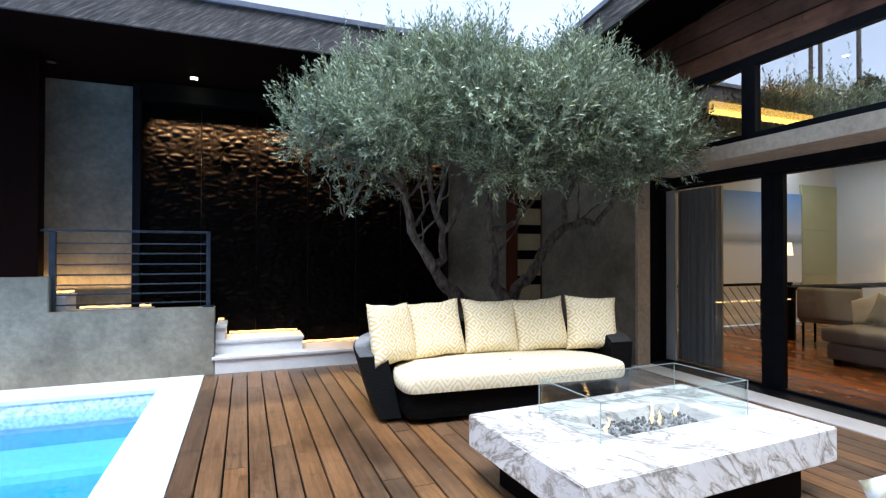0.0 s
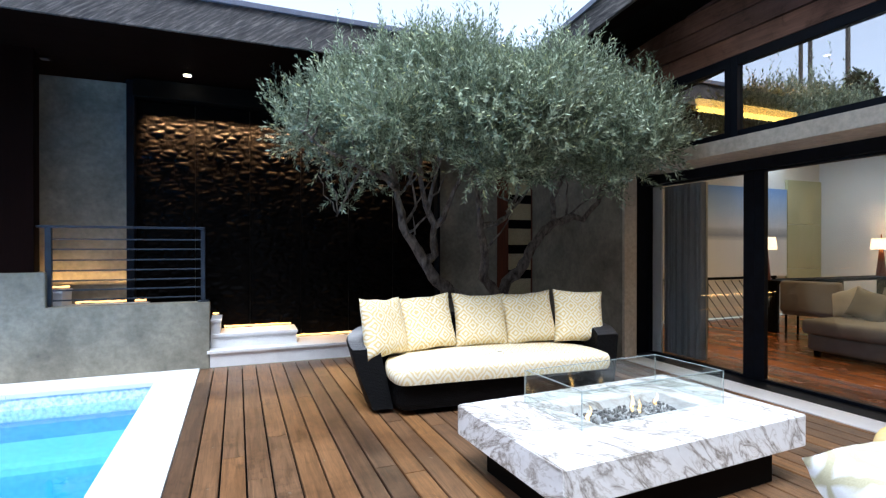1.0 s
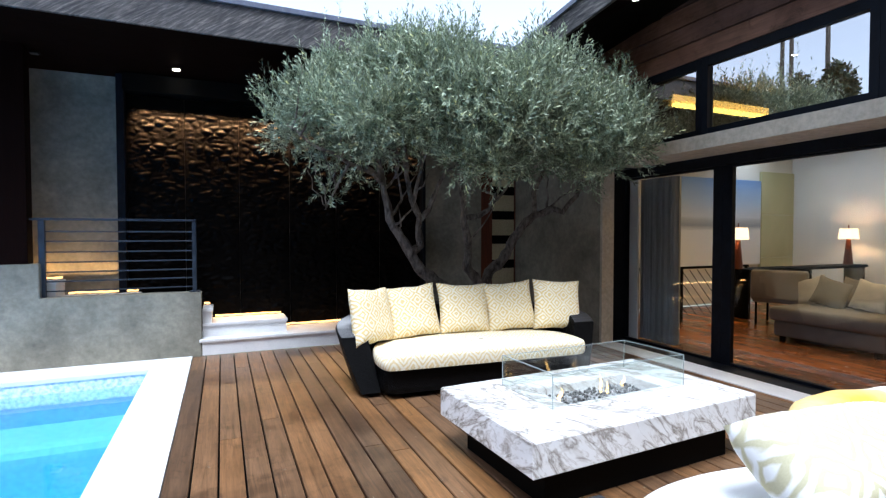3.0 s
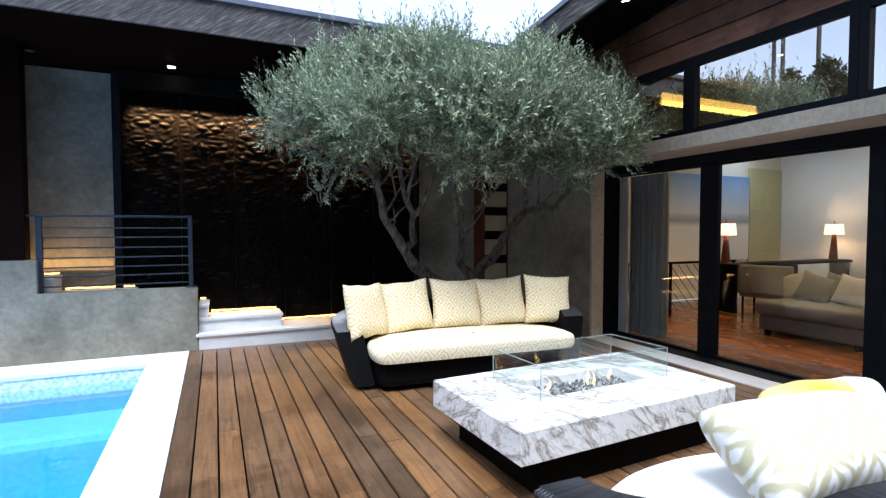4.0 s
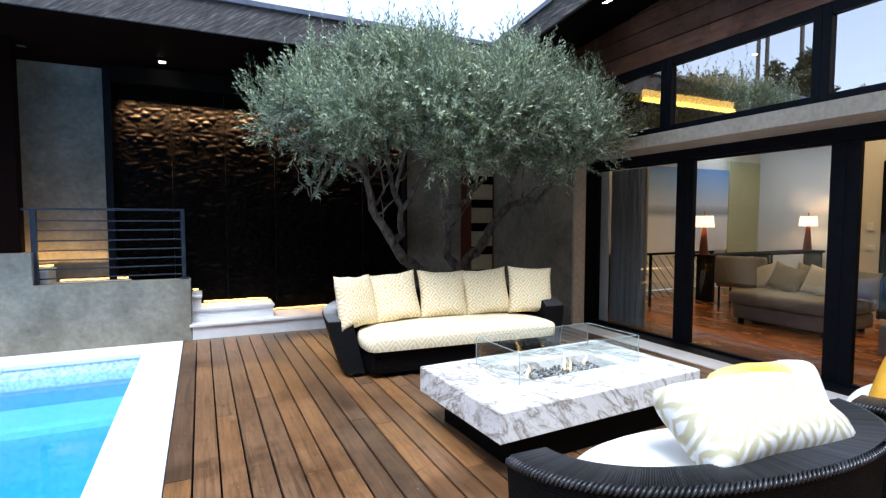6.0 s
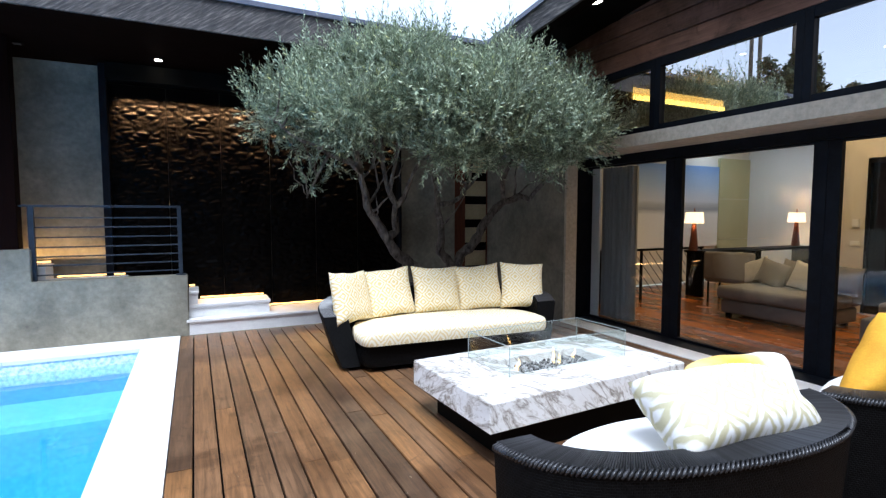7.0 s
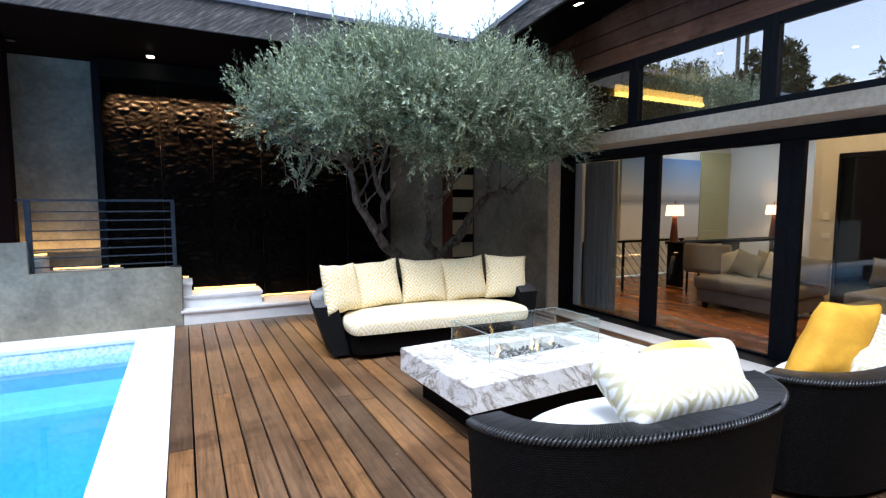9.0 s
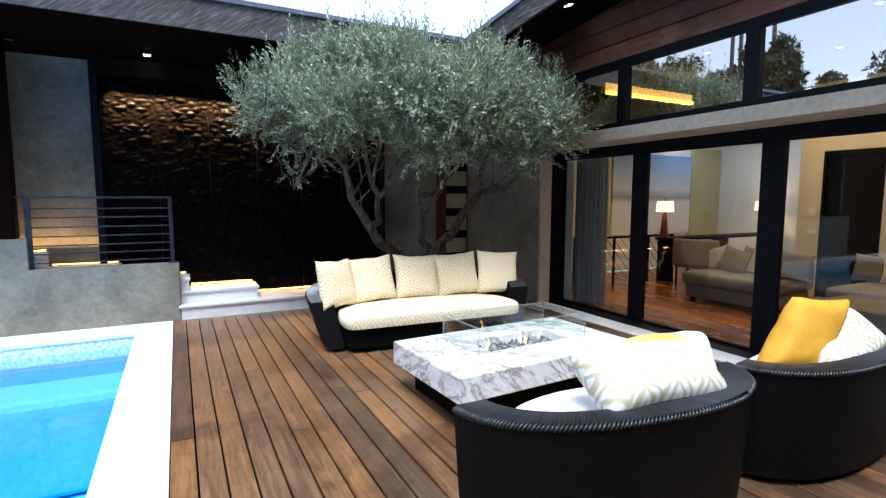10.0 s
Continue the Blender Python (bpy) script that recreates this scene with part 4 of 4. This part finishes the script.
for pts, r in limbs:
    for k in range(4):
        i = TWIGS.randrange(len(pts) // 2, len(pts) - 1)
        a = Vector(pts[i]).lerp(Vector(pts[i + 1]), TWIGS.random())
        way = Vector((TWIGS.uniform(-0.8, 0.8), TWIGS.uniform(-0.7, 0.2), TWIGS.uniform(0.25, 1.0))).normalized()
        bend = Vector((TWIGS.uniform(-0.3, 0.3), TWIGS.uniform(-0.2, 0.2), 0.25))
        l = TWIGS.uniform(0.30, 0.60)
        line = [a + way * (l * s) + bend * (l * s * s) + Vector([noise.noise(a * 3 + Vector((9 * q, s * 4, 0))) for q in range(3)]) * 0.06 - TO for s in (0, 0.2, 0.4, 0.6, 0.8, 1.0)]
        tube(line, [max(0.003, min(0.4 * r, 0.018) * (1 - 0.8 * s)) for s in (0, 0.2, 0.4, 0.6, 0.8, 1.0)], 6, bm)
wood_part = part("trunk", bm, M_BARK, tree, "gnarled grey-brown stems", True)

# crown: shoots with narrow leaves, thick where the clumps are
gen = np.random.default_rng(11)
CLUMPS = [(-1.55, 0.1, 2.66, 0.55), (-1.05, -0.2, 2.84, 0.56), (-0.55, -0.3, 2.84, 0.6), (0.0, -0.4, 2.84, 0.62), (0.55, -0.3, 2.84, 0.62), (1.05, -0.25, 2.76, 0.58), (1.5, -0.05, 2.6, 0.55),
          (-1.3, -0.3, 2.44, 0.55), (-0.7, -0.55, 2.48, 0.55), (0.0, -0.6, 2.46, 0.58), (0.6, -0.55, 2.42, 0.56), (1.15, -0.35, 2.34, 0.50), (1.68, -0.15, 2.34, 0.46), (-0.9, 0.5, 2.66, 0.55),
          (0.2, 0.55, 2.66, 0.6), (1.0, 0.35, 2.65, 0.55), (-2.0, 0.15, 2.84, 0.26), (-2.0, 0.15, 2.52, 0.24), (-1.42, -0.2, 1.82, 0.18), (0.95, -0.2, 2.10, 0.24), (1.45, -0.2, 2.10, 0.21)]
# each clump breaks up into smaller tufts
tufts = []
for a, b, c, r in CLUMPS:
    for k in range(7 if r > 0.4 else 3):
        d = gen.normal(size=3)
        d *= 0.70 * r / np.linalg.norm(d)
        tufts.append((a * 0.94 + d[0], b + d[1], c + d[2] * 0.75, r * gen.uniform(0.36, 0.60)))
CLUMPS = tufts
vol = np.array([c[3] ** 2.2 for c in CLUMPS])
pick = gen.choice(len(CLUMPS), size=8600, p=vol / vol.sum())
dirs = gen.normal(size=(8600, 3))
dirs /= np.linalg.norm(dirs, axis=1)[:, None]
rad = gen.random(8600) ** 0.5
cl = np.array(CLUMPS)[pick]
base = np.array([np.array(HUB + RGT * c[0] + FWD * c[1] + UP * c[2]) for c in CLUMPS])[pick] + dirs * (rad * cl[:, 3])[:, None] * np.array([1.0, 1.0, 0.78])
grow = dirs * 0.60 + np.array([0, 0, 0.85]) + gen.normal(size=(8600, 3)) * 0.45
low = dirs[:, 2] < -0.35
grow[low, 2] -= gen.random(low.sum()) * 0.6
grow /= np.linalg.norm(grow, axis=1)[:, None]
length = gen.uniform(0.16, 0.36, 8600)
tall = (gen.random(8600) < 0.03) & (dirs[:, 2] > 0.4)
length[tall] *= 2.3
grow[tall] = np.array([0.05, 0.0, 1.0])
LEAVES = 19
verts, faces, stems = [], [], bmesh.new()
s_ = np.linspace(0.08, 1.0, LEAVES)
for i in range(8600):
    g, L = grow[i], length[i]
    side = np.cross(g, [0.3, 0.2, 0.93])
    side /= np.linalg.norm(side) + 1e-6
    oth = np.cross(g, side)
    for k in range(LEAVES):
        p = base[i] + g * L * s_[k]
        a = 2.4 * k + gen.random() * 0.8
        outw = math.cos(a) * side + math.sin(a) * oth
        d = g * 0.74 + outw * 0.66
        d /= np.linalg.norm(d)
        w = np.cross(d, g)
        w /= np.linalg.norm(w) + 1e-6
        ll, ww = gen.uniform(0.040, 0.068), gen.uniform(0.0056, 0.0096)
        n0 = len(verts)
        verts += [p, p + d * ll * 0.5 + w * ww, p + d * ll, p + d * ll * 0.5 - w * ww]
        faces.append((n0, n0 + 1, n0 + 2, n0 + 3))
    n0 = len(verts)
    t_ = 0.0022
    verts += [base[i] - g * 0.05 - side * t_, base[i] - g * 0.05 + side * t_, base[i] + g * L + side * 0.0008, base[i] + g * L - side * 0.0008]
    faces.append((n0, n0 + 1, n0 + 2, n0 + 3))
me = bpy.data.meshes.new("crown")
me.from_pydata(np.array(verts) - np.array(TO), [], faces)
M_LEAF = mat("olive_leaf", (0.08, 0.1, 0.06), 0.55, 0, 0.35)
n_, l_, b_ = nodes_of(M_LEAF)
geo_ = n_.new("ShaderNodeNewGeometry")
c_ = ramp(M_LEAF, geo_.outputs["Random Per Island"], [(0.0, (0.030, 0.046, 0.036)), (0.40, (0.120, 0.162, 0.118)), (0.75, (0.375, 0.44, 0.325)), (0.96, (0.60, 0.66, 0.50)), (1.0, (0.55, 0.55, 0.20))])
big_ = noise_tex(M_LEAF, coords(M_LEAF), 2.2, 3)
colour(M_LEAF, mix(M_LEAF, 0.6, c_, ramp(M_LEAF, big_, [(0.36, (0.46, 0.52, 0.52)), (0.60, (1.12, 1.12, 1.0))]), "MULTIPLY"))
tr_, mx_ = n_.new("ShaderNodeBsdfTranslucent"), n_.new("ShaderNodeMixShader")
tr_.inputs["Color"].default_value, mx_.inputs[0].default_value = (0.40, 0.46, 0.28, 1), 0.26
l_.new(b_.outputs[0], mx_.inputs[1]), l_.new(tr_.outputs[0], mx_.inputs[2])
l_.new(mx_.outputs[0], n_["Material Output"].inputs["Surface"])
me.materials.append(M_LEAF)
crown = new("crown", me)
crown.parent = tree
tagged(crown, "narrow grey-green olive leaves on fine shoots", kind="stuff")

# fallen leaves and grit on the deck
bm = bmesh.new()
for k in range(70):
    x, y, a, l = rnd.uniform(-0.1, 4.0), rnd.uniform(2.2, 6.5), rnd.uniform(0, 6.3), rnd.uniform(0.006, 0.015)
    c, s = math.cos(a) * l, math.sin(a) * l
    z = rnd.uniform(0.002, 0.005)
    vs = [bm.verts.new(p) for p in ((x - c, y - s, z), (x + s * 0.3, y - c * 0.3, z + 0.002), (x + c, y + s, z + 0.001), (x - s * 0.3, y + c * 0.3, z + 0.002))]
    bm.faces.new(vs)
solid("fallen_leaves", bm, mottled("dry_leaf", (0.20, 0.17, 0.11), (0.44, 0.40, 0.30), 3, 0.8), "small dry olive leaves and grit on the deck", "leaves", kind="stuff")


# ---- living room behind the glass ----
M_FLOOR = wood("oak_floor", (0.16, 0.055, 0.014), (0.66, 0.28, 0.080), 1, 0.24, 0.5)
M_PAINT = mottled("warm_white_paint", (0.66, 0.62, 0.54), (0.72, 0.68, 0.60), 2, 0.8, 120, 0.05, 0.001)
# white ceiling toned down: its dimmer light is put into the colour
M_CEIL = mottled("dimmed_ceiling_paint", (0.20, 0.19, 0.16), (0.26, 0.245, 0.21), 2, 0.8, 120, 0.05, 0.001)
M_OLIVE = mottled("olive_lacquer_panel", (0.42, 0.40, 0.22), (0.47, 0.45, 0.26), 2, 0.4, 120, 0.03, 0.001)
M_GREYCLOTH = mottled("grey_upholstery", (0.12, 0.112, 0.10), (0.18, 0.17, 0.155), 4, 0.9, 150, 0.3, 0.003)
M_PALECLOTH = mottled("pale_grey_upholstery", (0.15, 0.14, 0.125), (0.22, 0.205, 0.185), 4, 0.9, 150, 0.3, 0.003)
M_TAUPE = mottled("taupe_cloth", (0.15, 0.13, 0.11), (0.21, 0.185, 0.16), 4, 0.9, 150, 0.3, 0.003)
room = thing("floor_living", (0, 0, 0), "reddish-brown hardwood plank floor of the living room", "floor", kind="structure")
solid("floor_slab", box(5.30, 12.2, -6, 7.6, -0.3, -0.046), M_BLACK, "slab below the hardwood", "floor", kind="structure")
for k in range(50):
    x0, y = 5.301 + 0.136 * k, -3.0 - rnd.uniform(0, 1.5)
    while y < 7.49:
        y1 = min(y + rnd.uniform(1.4, 2.8), 7.49)
        part("floor_plank", box(x0, x0 + 0.1345, y + 0.0008, y1 - 0.0008, -0.045, -0.024), M_FLOOR, room)
        y = y1
solid("wall_art", box(4.765, 12.1, 7.5, 7.65, 0.0, 3.6), M_PAINT, "white wall behind the painting", "wall", kind="structure")
solid("wall_grey", box(11.75, 12.15, 4.3, 7.49, 0.0, 3.6), M_GREYPAINT, "pale grey painted wall", "wall", kind="structure")
solid("wall_partition", box(9.0, 9.15, 3.86, 4.10, 0.0, 3.6), M_PAINT, "warm white partition wall by the dark doorway", "wall", kind="structure")
solid("wall_partition_side", box(9.0, 9.15, -6.0, 3.06, 0.0, 3.6), M_PAINT, "warm white partition wall", "wall", kind="structure")
solid("wall_partition_head", box(9.0, 9.15, 3.061, 3.859, 2.33, 3.6), M_PAINT, "wall over the dark doorway", "wall", kind="structure")
solid("wall_room_back", box(9.16, 12.15, 4.15, 4.29, 0.0, 3.6), M_PAINT, "wall closing the living room", "wall", kind="structure")
solid("wall_south", box(4.8, 9.1, -6.1, -6.0, 0.0, 5.5), M_PAINT, "wall closing the living room", "wall", kind="structure")
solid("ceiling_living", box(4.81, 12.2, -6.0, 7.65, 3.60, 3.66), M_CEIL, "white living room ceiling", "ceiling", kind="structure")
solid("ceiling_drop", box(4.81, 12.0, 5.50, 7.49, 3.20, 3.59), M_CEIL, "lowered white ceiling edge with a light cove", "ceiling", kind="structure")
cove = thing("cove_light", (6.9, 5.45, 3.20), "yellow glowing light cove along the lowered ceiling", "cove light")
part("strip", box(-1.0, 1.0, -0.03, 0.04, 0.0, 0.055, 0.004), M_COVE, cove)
# recess back emits by itself, in place of the strip's light falling on it
part("recess_back", box(-1.0, 1.0, 0.0, 0.045, 0.056, 0.17, 0.004), emit("cove_back_glow", (1.0, 0.56, 0.10), 1.1), cove, "back of the recess with a dimmer yellow glow of its own")
for x, y in ((6.5, 4.2), (7.8, 3.2), (6.4, 2.2), (7.8, 1.2)):
    e = thing("ceiling_spot", (x, y, 3.60), "small round recessed ceiling spotlight", "spotlight", "living room spotlights")
    part("lens", tube([(0, 0, -0.012), (0, 0, -0.002)], 0.03, 16), M_CAN, e)
    part("ring", tube([(0, 0, -0.001), (0, 0, -0.011)], 0.045, 16), M_PAINT, e)

# dark doorway with its leaf
dd = thing("door_2", (9.02, 3.06, 0), "tall dark doorway with a black frame", "door", kind="structure")
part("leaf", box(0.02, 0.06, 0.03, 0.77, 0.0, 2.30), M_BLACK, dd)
part("jamb", box(-0.04, 0.12, 0.001, 0.04, 0.0, 2.32, 0.003), M_BLACK, dd)
part("jamb", box(-0.04, 0.12, 0.76, 0.799, 0.0, 2.32, 0.003), M_BLACK, dd)
part("head", box(-0.04, 0.12, 0.041, 0.759, 2.25, 2.32, 0.003), M_BLACK, dd)
sw = thing("wall_switch", (8.99, 3.98, 1.05), "small white light switch on the wall", "switch")
part("plate", box(-0.008, 0.009, -0.06, 0.06, -0.04, 0.04, 0.003), M_WHITE, sw)
part("rocker", box(-0.013, -0.0085, -0.02, 0.02, -0.025, 0.025, 0.002), M_WHITE, sw)
th = thing("thermostat", (8.99, 3.98, 1.36), "small white thermostat on the wall", "thermostat")
part("case", box(-0.02, 0.009, -0.045, 0.045, -0.06, 0.06, 0.006), M_WHITE, th)

# painting of a pale dune under a blue sky
M_ART = mat("dune_painting", (0.5, 0.5, 0.5), 0.7)
n_, l_, b_ = nodes_of(M_ART)
sep_ = n_.new("ShaderNodeSeparateXYZ")
l_.new(coords(M_ART), sep_.inputs[0])
nz = noise_tex(M_ART, coords(M_ART, (1, 1, 2.5)), 2.5, 6)
hgt = calc(M_ART, "ADD", calc(M_ART, "DIVIDE", sep_.outputs[2], 1.85), calc(M_ART, "MULTIPLY", calc(M_ART, "SUBTRACT", nz, 0.5), 0.06))
colour(M_ART, ramp(M_ART, hgt, [(0.0, (0.80, 0.78, 0.74)), (0.38, (0.76, 0.75, 0.73)), (0.44, (0.32, 0.33, 0.36)), (0.50, (0.46, 0.47, 0.50)), (0.54, (0.60, 0.63, 0.68)), (0.7, (0.42, 0.52, 0.68)), (1.0, (0.14, 0.28, 0.60))]))
art = thing("painting", (9.4, 7.45, 0.78), "large painting of pale dunes under a blue sky", "painting")
part("canvas", box(-1.25, 1.25, -0.01, 0.045, 0.0, 1.77, 0.003), M_ART, art)
for k in range(3):
    solid("wall_panel", box(10.67, 11.74, 7.44, 7.495, 0.0 + 0.92 * k, 0.914 + 0.92 * k, 0.004), M_OLIVE, "olive lacquered wall panel", "wall panel", "olive wall panels")

# curtain
cur = []
for j in range(2):
    z = -0.01 + j * 2.17
    cur.append([(5.43 + 0.045 * math.sin(i * 0.82) + 0.015 * math.sin(i * 2.1), 5.55 - 0.0065 * i, z) for i in range(96)])
bm = sheet(cur)
cu = thing("curtain", (0, 0, 0), "pleated grey floor-length curtain beside the sliding door", "curtain")
part("cloth", bm, mottled("curtain_cloth", (0.17, 0.18, 0.185), (0.26, 0.27, 0.275), 3, 0.9, 140, 0.2, 0.002, 0.2, (1, 1, 0.1)), cu, smooth=True)
part("curtain_rail", box(5.40, 5.44, 3.0, 5.58, 2.175, 2.20, 0.003), M_BLACK, cu)

# guard rail and console behind the seating, two lamps
gr = thing("stair_guard", (8.4, 6.25, -0.024), "black steel stair guard with diagonal wires", "railing")
part("top_rail", box(-2.4, 0.2, -0.02, 0.02, 0.87, 0.91, 0.004), M_BLACK, gr)
for x in (-2.35, -1.4, -0.5, 0.15):
    part("post", box(x - 0.02, x + 0.02, -0.018, 0.018, 0.0, 0.869, 0.003), M_BLACK, gr)
for k in range(14):
    a = -2.3 + 0.18 * k
    part("wire", tube([(a, 0, 0.85), (min(a + 0.7, 0.12), 0, 0.10)], 0.006, 6), M_BLACK, gr)
con = thing("console_table", (9.92, 6.15, -0.024), "long dark wood console table behind the sofa", "console")
part("top", box(-1.72, 1.72, -0.2, 0.2, 0.80, 0.85, 0.006), M_BLACK, con)
for x in (-1.65, 0, 1.65):
    part("leg", box(x - 0.03, x + 0.03, -0.17, 0.17, 0.0, 0.799, 0.004), M_BLACK, con)


def lamp(x, y, z):
    e = thing("table_lamp", (x, y, z), "table lamp with a tapered dark wood foot and glowing cream shade", "lamp", "lamps on the console")
    part("foot", tube([(0, 0, 0), (0, 0, 0.03), (0, 0, 0.50)], [0.085, 0.08, 0.035], 12), M_DOORWOOD, e, "tapered red-brown foot")
    rows_ = [[((0.165 - 0.02 * j) * math.cos(2 * math.pi * i / 28), (0.165 - 0.02 * j) * math.sin(2 * math.pi * i / 28), 0.50 + 0.20 * j) for i in range(28)] for j in range(2)]
    part("shade", sheet(rows_, closed=True), M_SHADE, e, "glowing cream shade", True)
    part("finial", tube([(0, 0, 0.50), (0, 0, 0.78)], 0.010, 8), M_DOORWOOD, e)
    data = bpy.data.lights.new("bulb", "POINT")
    data.energy, data.color, data.shadow_soft_size = 3, (1.0, 0.75, 0.45), 0.06
    b = new("bulb", data)
    b.location = (x, y, z + 0.6)


lamp(8.20, 6.15, 0.827)
lamp(11.36, 6.15, 0.827)

# grey corner sofa
GS = "seats in the living room"
cs = thing("corner_sofa", (7.50, 4.10, -0.024), "grey upholstered sofa with loose cushions on the hardwood floor", "sofa", GS)
part("base", box(-0.50, 0.50, -0.66, 0.64, 0.06, 0.27, 0.05, None, 3), M_TAUPE, cs, "", True)
part("seat_pad", box(-0.56, 0.30, -0.70, 0.68, 0.272, 0.46, 0.07, None, 4), M_PALECLOTH, cs, "pale grey seat pad", True)
part("backrest", box(0.301, 0.56, -0.70, 0.68, 0.272, 0.72, 0.09, None, 4), M_TAUPE, cs, "", True)
for x in (-0.42, 0.42):
    for y in (-0.55, 0.55):
        part("foot", box(x - 0.03, x + 0.03, y - 0.03, y + 0.03, 0.0, 0.061), M_BLACK, cs)
c2 = thing("corner_sofa", (8.0, 2.35, -0.024), "long grey upholstered sofa against the partition wall", "sofa", GS)
part("base", box(-0.5, 0.9, -1.3, 0.62, 0.05, 0.26, 0.03), M_TAUPE, c2)
part("seat_pad", box(-0.55, 0.72, -1.3, 0.64, 0.26, 0.44, 0.05, None, 3), M_PALECLOTH, c2, "pale grey seat pad", True)
part("backrest", box(0.66, 0.92, -1.3, 0.64, 0.26, 0.72, 0.07, None, 3), M_TAUPE, c2, "", True)
ott = thing("ottoman", (6.9, 2.1, -0.024), "low pale grey upholstered ottoman", "ottoman", GS)
part("body", box(-0.5, 0.5, -0.9, 0.6, 0.06, 0.40, 0.04, None, 3), M_PALECLOTH, ott, "", True)
part("foot", box(-0.4, 0.4, -0.8, 0.5, 0.0, 0.061), M_BLACK, ott)
ac = thing("armchair", (8.35, 5.45, -0.024), "dark armchair with thin black legs", "armchair", GS, turn=20)
part("seat", box(-0.38, 0.38, -0.38, 0.36, 0.36, 0.48, 0.04, None, 3), M_TAUPE, ac, "", True)
part("backrest", box(-0.40, -0.26, -0.38, 0.38, 0.40, 0.88, 0.05, None, 3), M_TAUPE, ac, "", True)
for x in (-0.33, 0.33):
    for y in (-0.33, 0.31):
        part("leg", box(x - 0.014, x + 0.014, y - 0.014, y + 0.014, 0, 0.361), M_BLACK, ac)
M_IVORY = mottled("ivory_cloth", (0.44, 0.42, 0.37), (0.56, 0.53, 0.47), 5, 0.9, 150, 0.3, 0.003)
SOFT = (("pale grey", M_PALECLOTH), ("ivory", M_IVORY), ("grey", M_GREYCLOTH), ("taupe", M_TAUPE))
for k in range(11):
    lab, mt = SOFT[(1, 0, 3, 1, 2, 0, 2, 1, 3, 2, 0)[k]]
    at = (7.66 - 0.13 * (k % 2), 4.62 - 0.235 * k, 0.435) if k < 6 else (8.50 - 0.06 * (k % 2), 2.95 - 0.36 * (k - 6), 0.41)
    pillow("cushion", 0.42, 0.40, 0.15, mt, pose(*at, -18, (k * 37 % 40) - 20, -84 + (k * 53 % 30) - 15), "soft %s cushion on the living room sofa" % lab, "cushions in the living room", 0.15, 40 + k)

# ---- garden beyond, seen in the high windows ----
M_FAR = mat("far_leaf", (0.03, 0.045, 0.02), 0.7)
n_, l_, b_ = nodes_of(M_FAR)
geo_ = n_.new("ShaderNodeNewGeometry")
colour(M_FAR, ramp(M_FAR, geo_.outputs["Random Per Island"], [(0.0, (0.018, 0.030, 0.014)), (1.0, (0.075, 0.095, 0.045))]))


def far_crown(name, parent, centres, count, size, seed):
    g = np.random.default_rng(seed)
    c = np.array(centres)
    pick = g.integers(0, len(c), count)
    d = g.normal(size=(count, 3))
    d /= np.linalg.norm(d, axis=1)[:, None]
    p = c[pick, :3] + d * (c[pick, 3] * g.random(count) ** 0.4)[:, None]
    a, b = g.normal(size=(count, 3)) * size, g.normal(size=(count, 3)) * size
    v = np.stack([p, p + a, p + a + b, p + b], 1).reshape(-1, 3)
    me = bpy.data.meshes.new(name)
    me.from_pydata(v, [], [(4 * i, 4 * i + 1, 4 * i + 2, 4 * i + 3) for i in range(count)])
    me.materials.append(M_FAR)
    ob = new(name, me)
    ob.parent = parent
    tagged(ob, kind="stuff")


for k, (y, h, w) in enumerate(((36.5, 16.5, 2.6), (33.5, 15.9, 2.2), (30.5, 13.6, 1.5), (28.2, 13.0, 1.7), (26.6, 13.2, 1.3), (23.9, 14.6, 1.7), (22.3, 13.6, 1.2), (19.6, 11.2, 1.6), (17.8, 11.0, 1.7), (14.7, 13.8, 1.9))):
    x = -30.6 - 0.4 * (k % 3)
    e = thing("garden_tree", (x, y, -1.7), "dark leafy garden tree beyond the house", "tree", "garden trees")
    part("trunk", tube([(0, 0, 0), (0.2, 0.1, h * 0.4), (0.0, 0.3, h * 0.8)], [0.3, 0.22, 0.1], 8), M_BARK, e)
    r2 = random.Random(k)
    far_crown("crown", e, [(r2.uniform(-w, w), r2.uniform(-w, w), h * r2.uniform(0.72, 1.02), w * r2.uniform(0.35, 0.6)) for q in range(16)], 4200, 0.12, k)
for k, (x, y, h) in enumerate(((-30.4, 25.9, 24.0), (-30.7, 25.4, 25.0), (-30.6, 22.8, 26.0))):
    e = thing("palm_tree", (x, y, -1.7), "tall slim palm tree beyond the house", "palm tree", "palms")
    part("trunk", tube([(0, 0, 0), (0.15, 0, h * 0.5), (0.0, 0.1, h)], [0.24, 0.15, 0.13], 8), M_BARK, e)
    for q in range(16):
        a = 2 * math.pi * q / 16 + k
        rows_ = [[(math.cos(a) * r + math.sin(a) * s * wd, math.sin(a) * r - math.cos(a) * s * wd + 0.1, h + 0.8 * r - 0.42 * r * r) for s in (-1, 1)] for r, wd in ((0.0, 0.05), (0.7, 0.28), (1.4, 0.30), (2.1, 0.2), (2.6, 0.03))]
        part("frond", sheet(rows_), M_FAR, e)
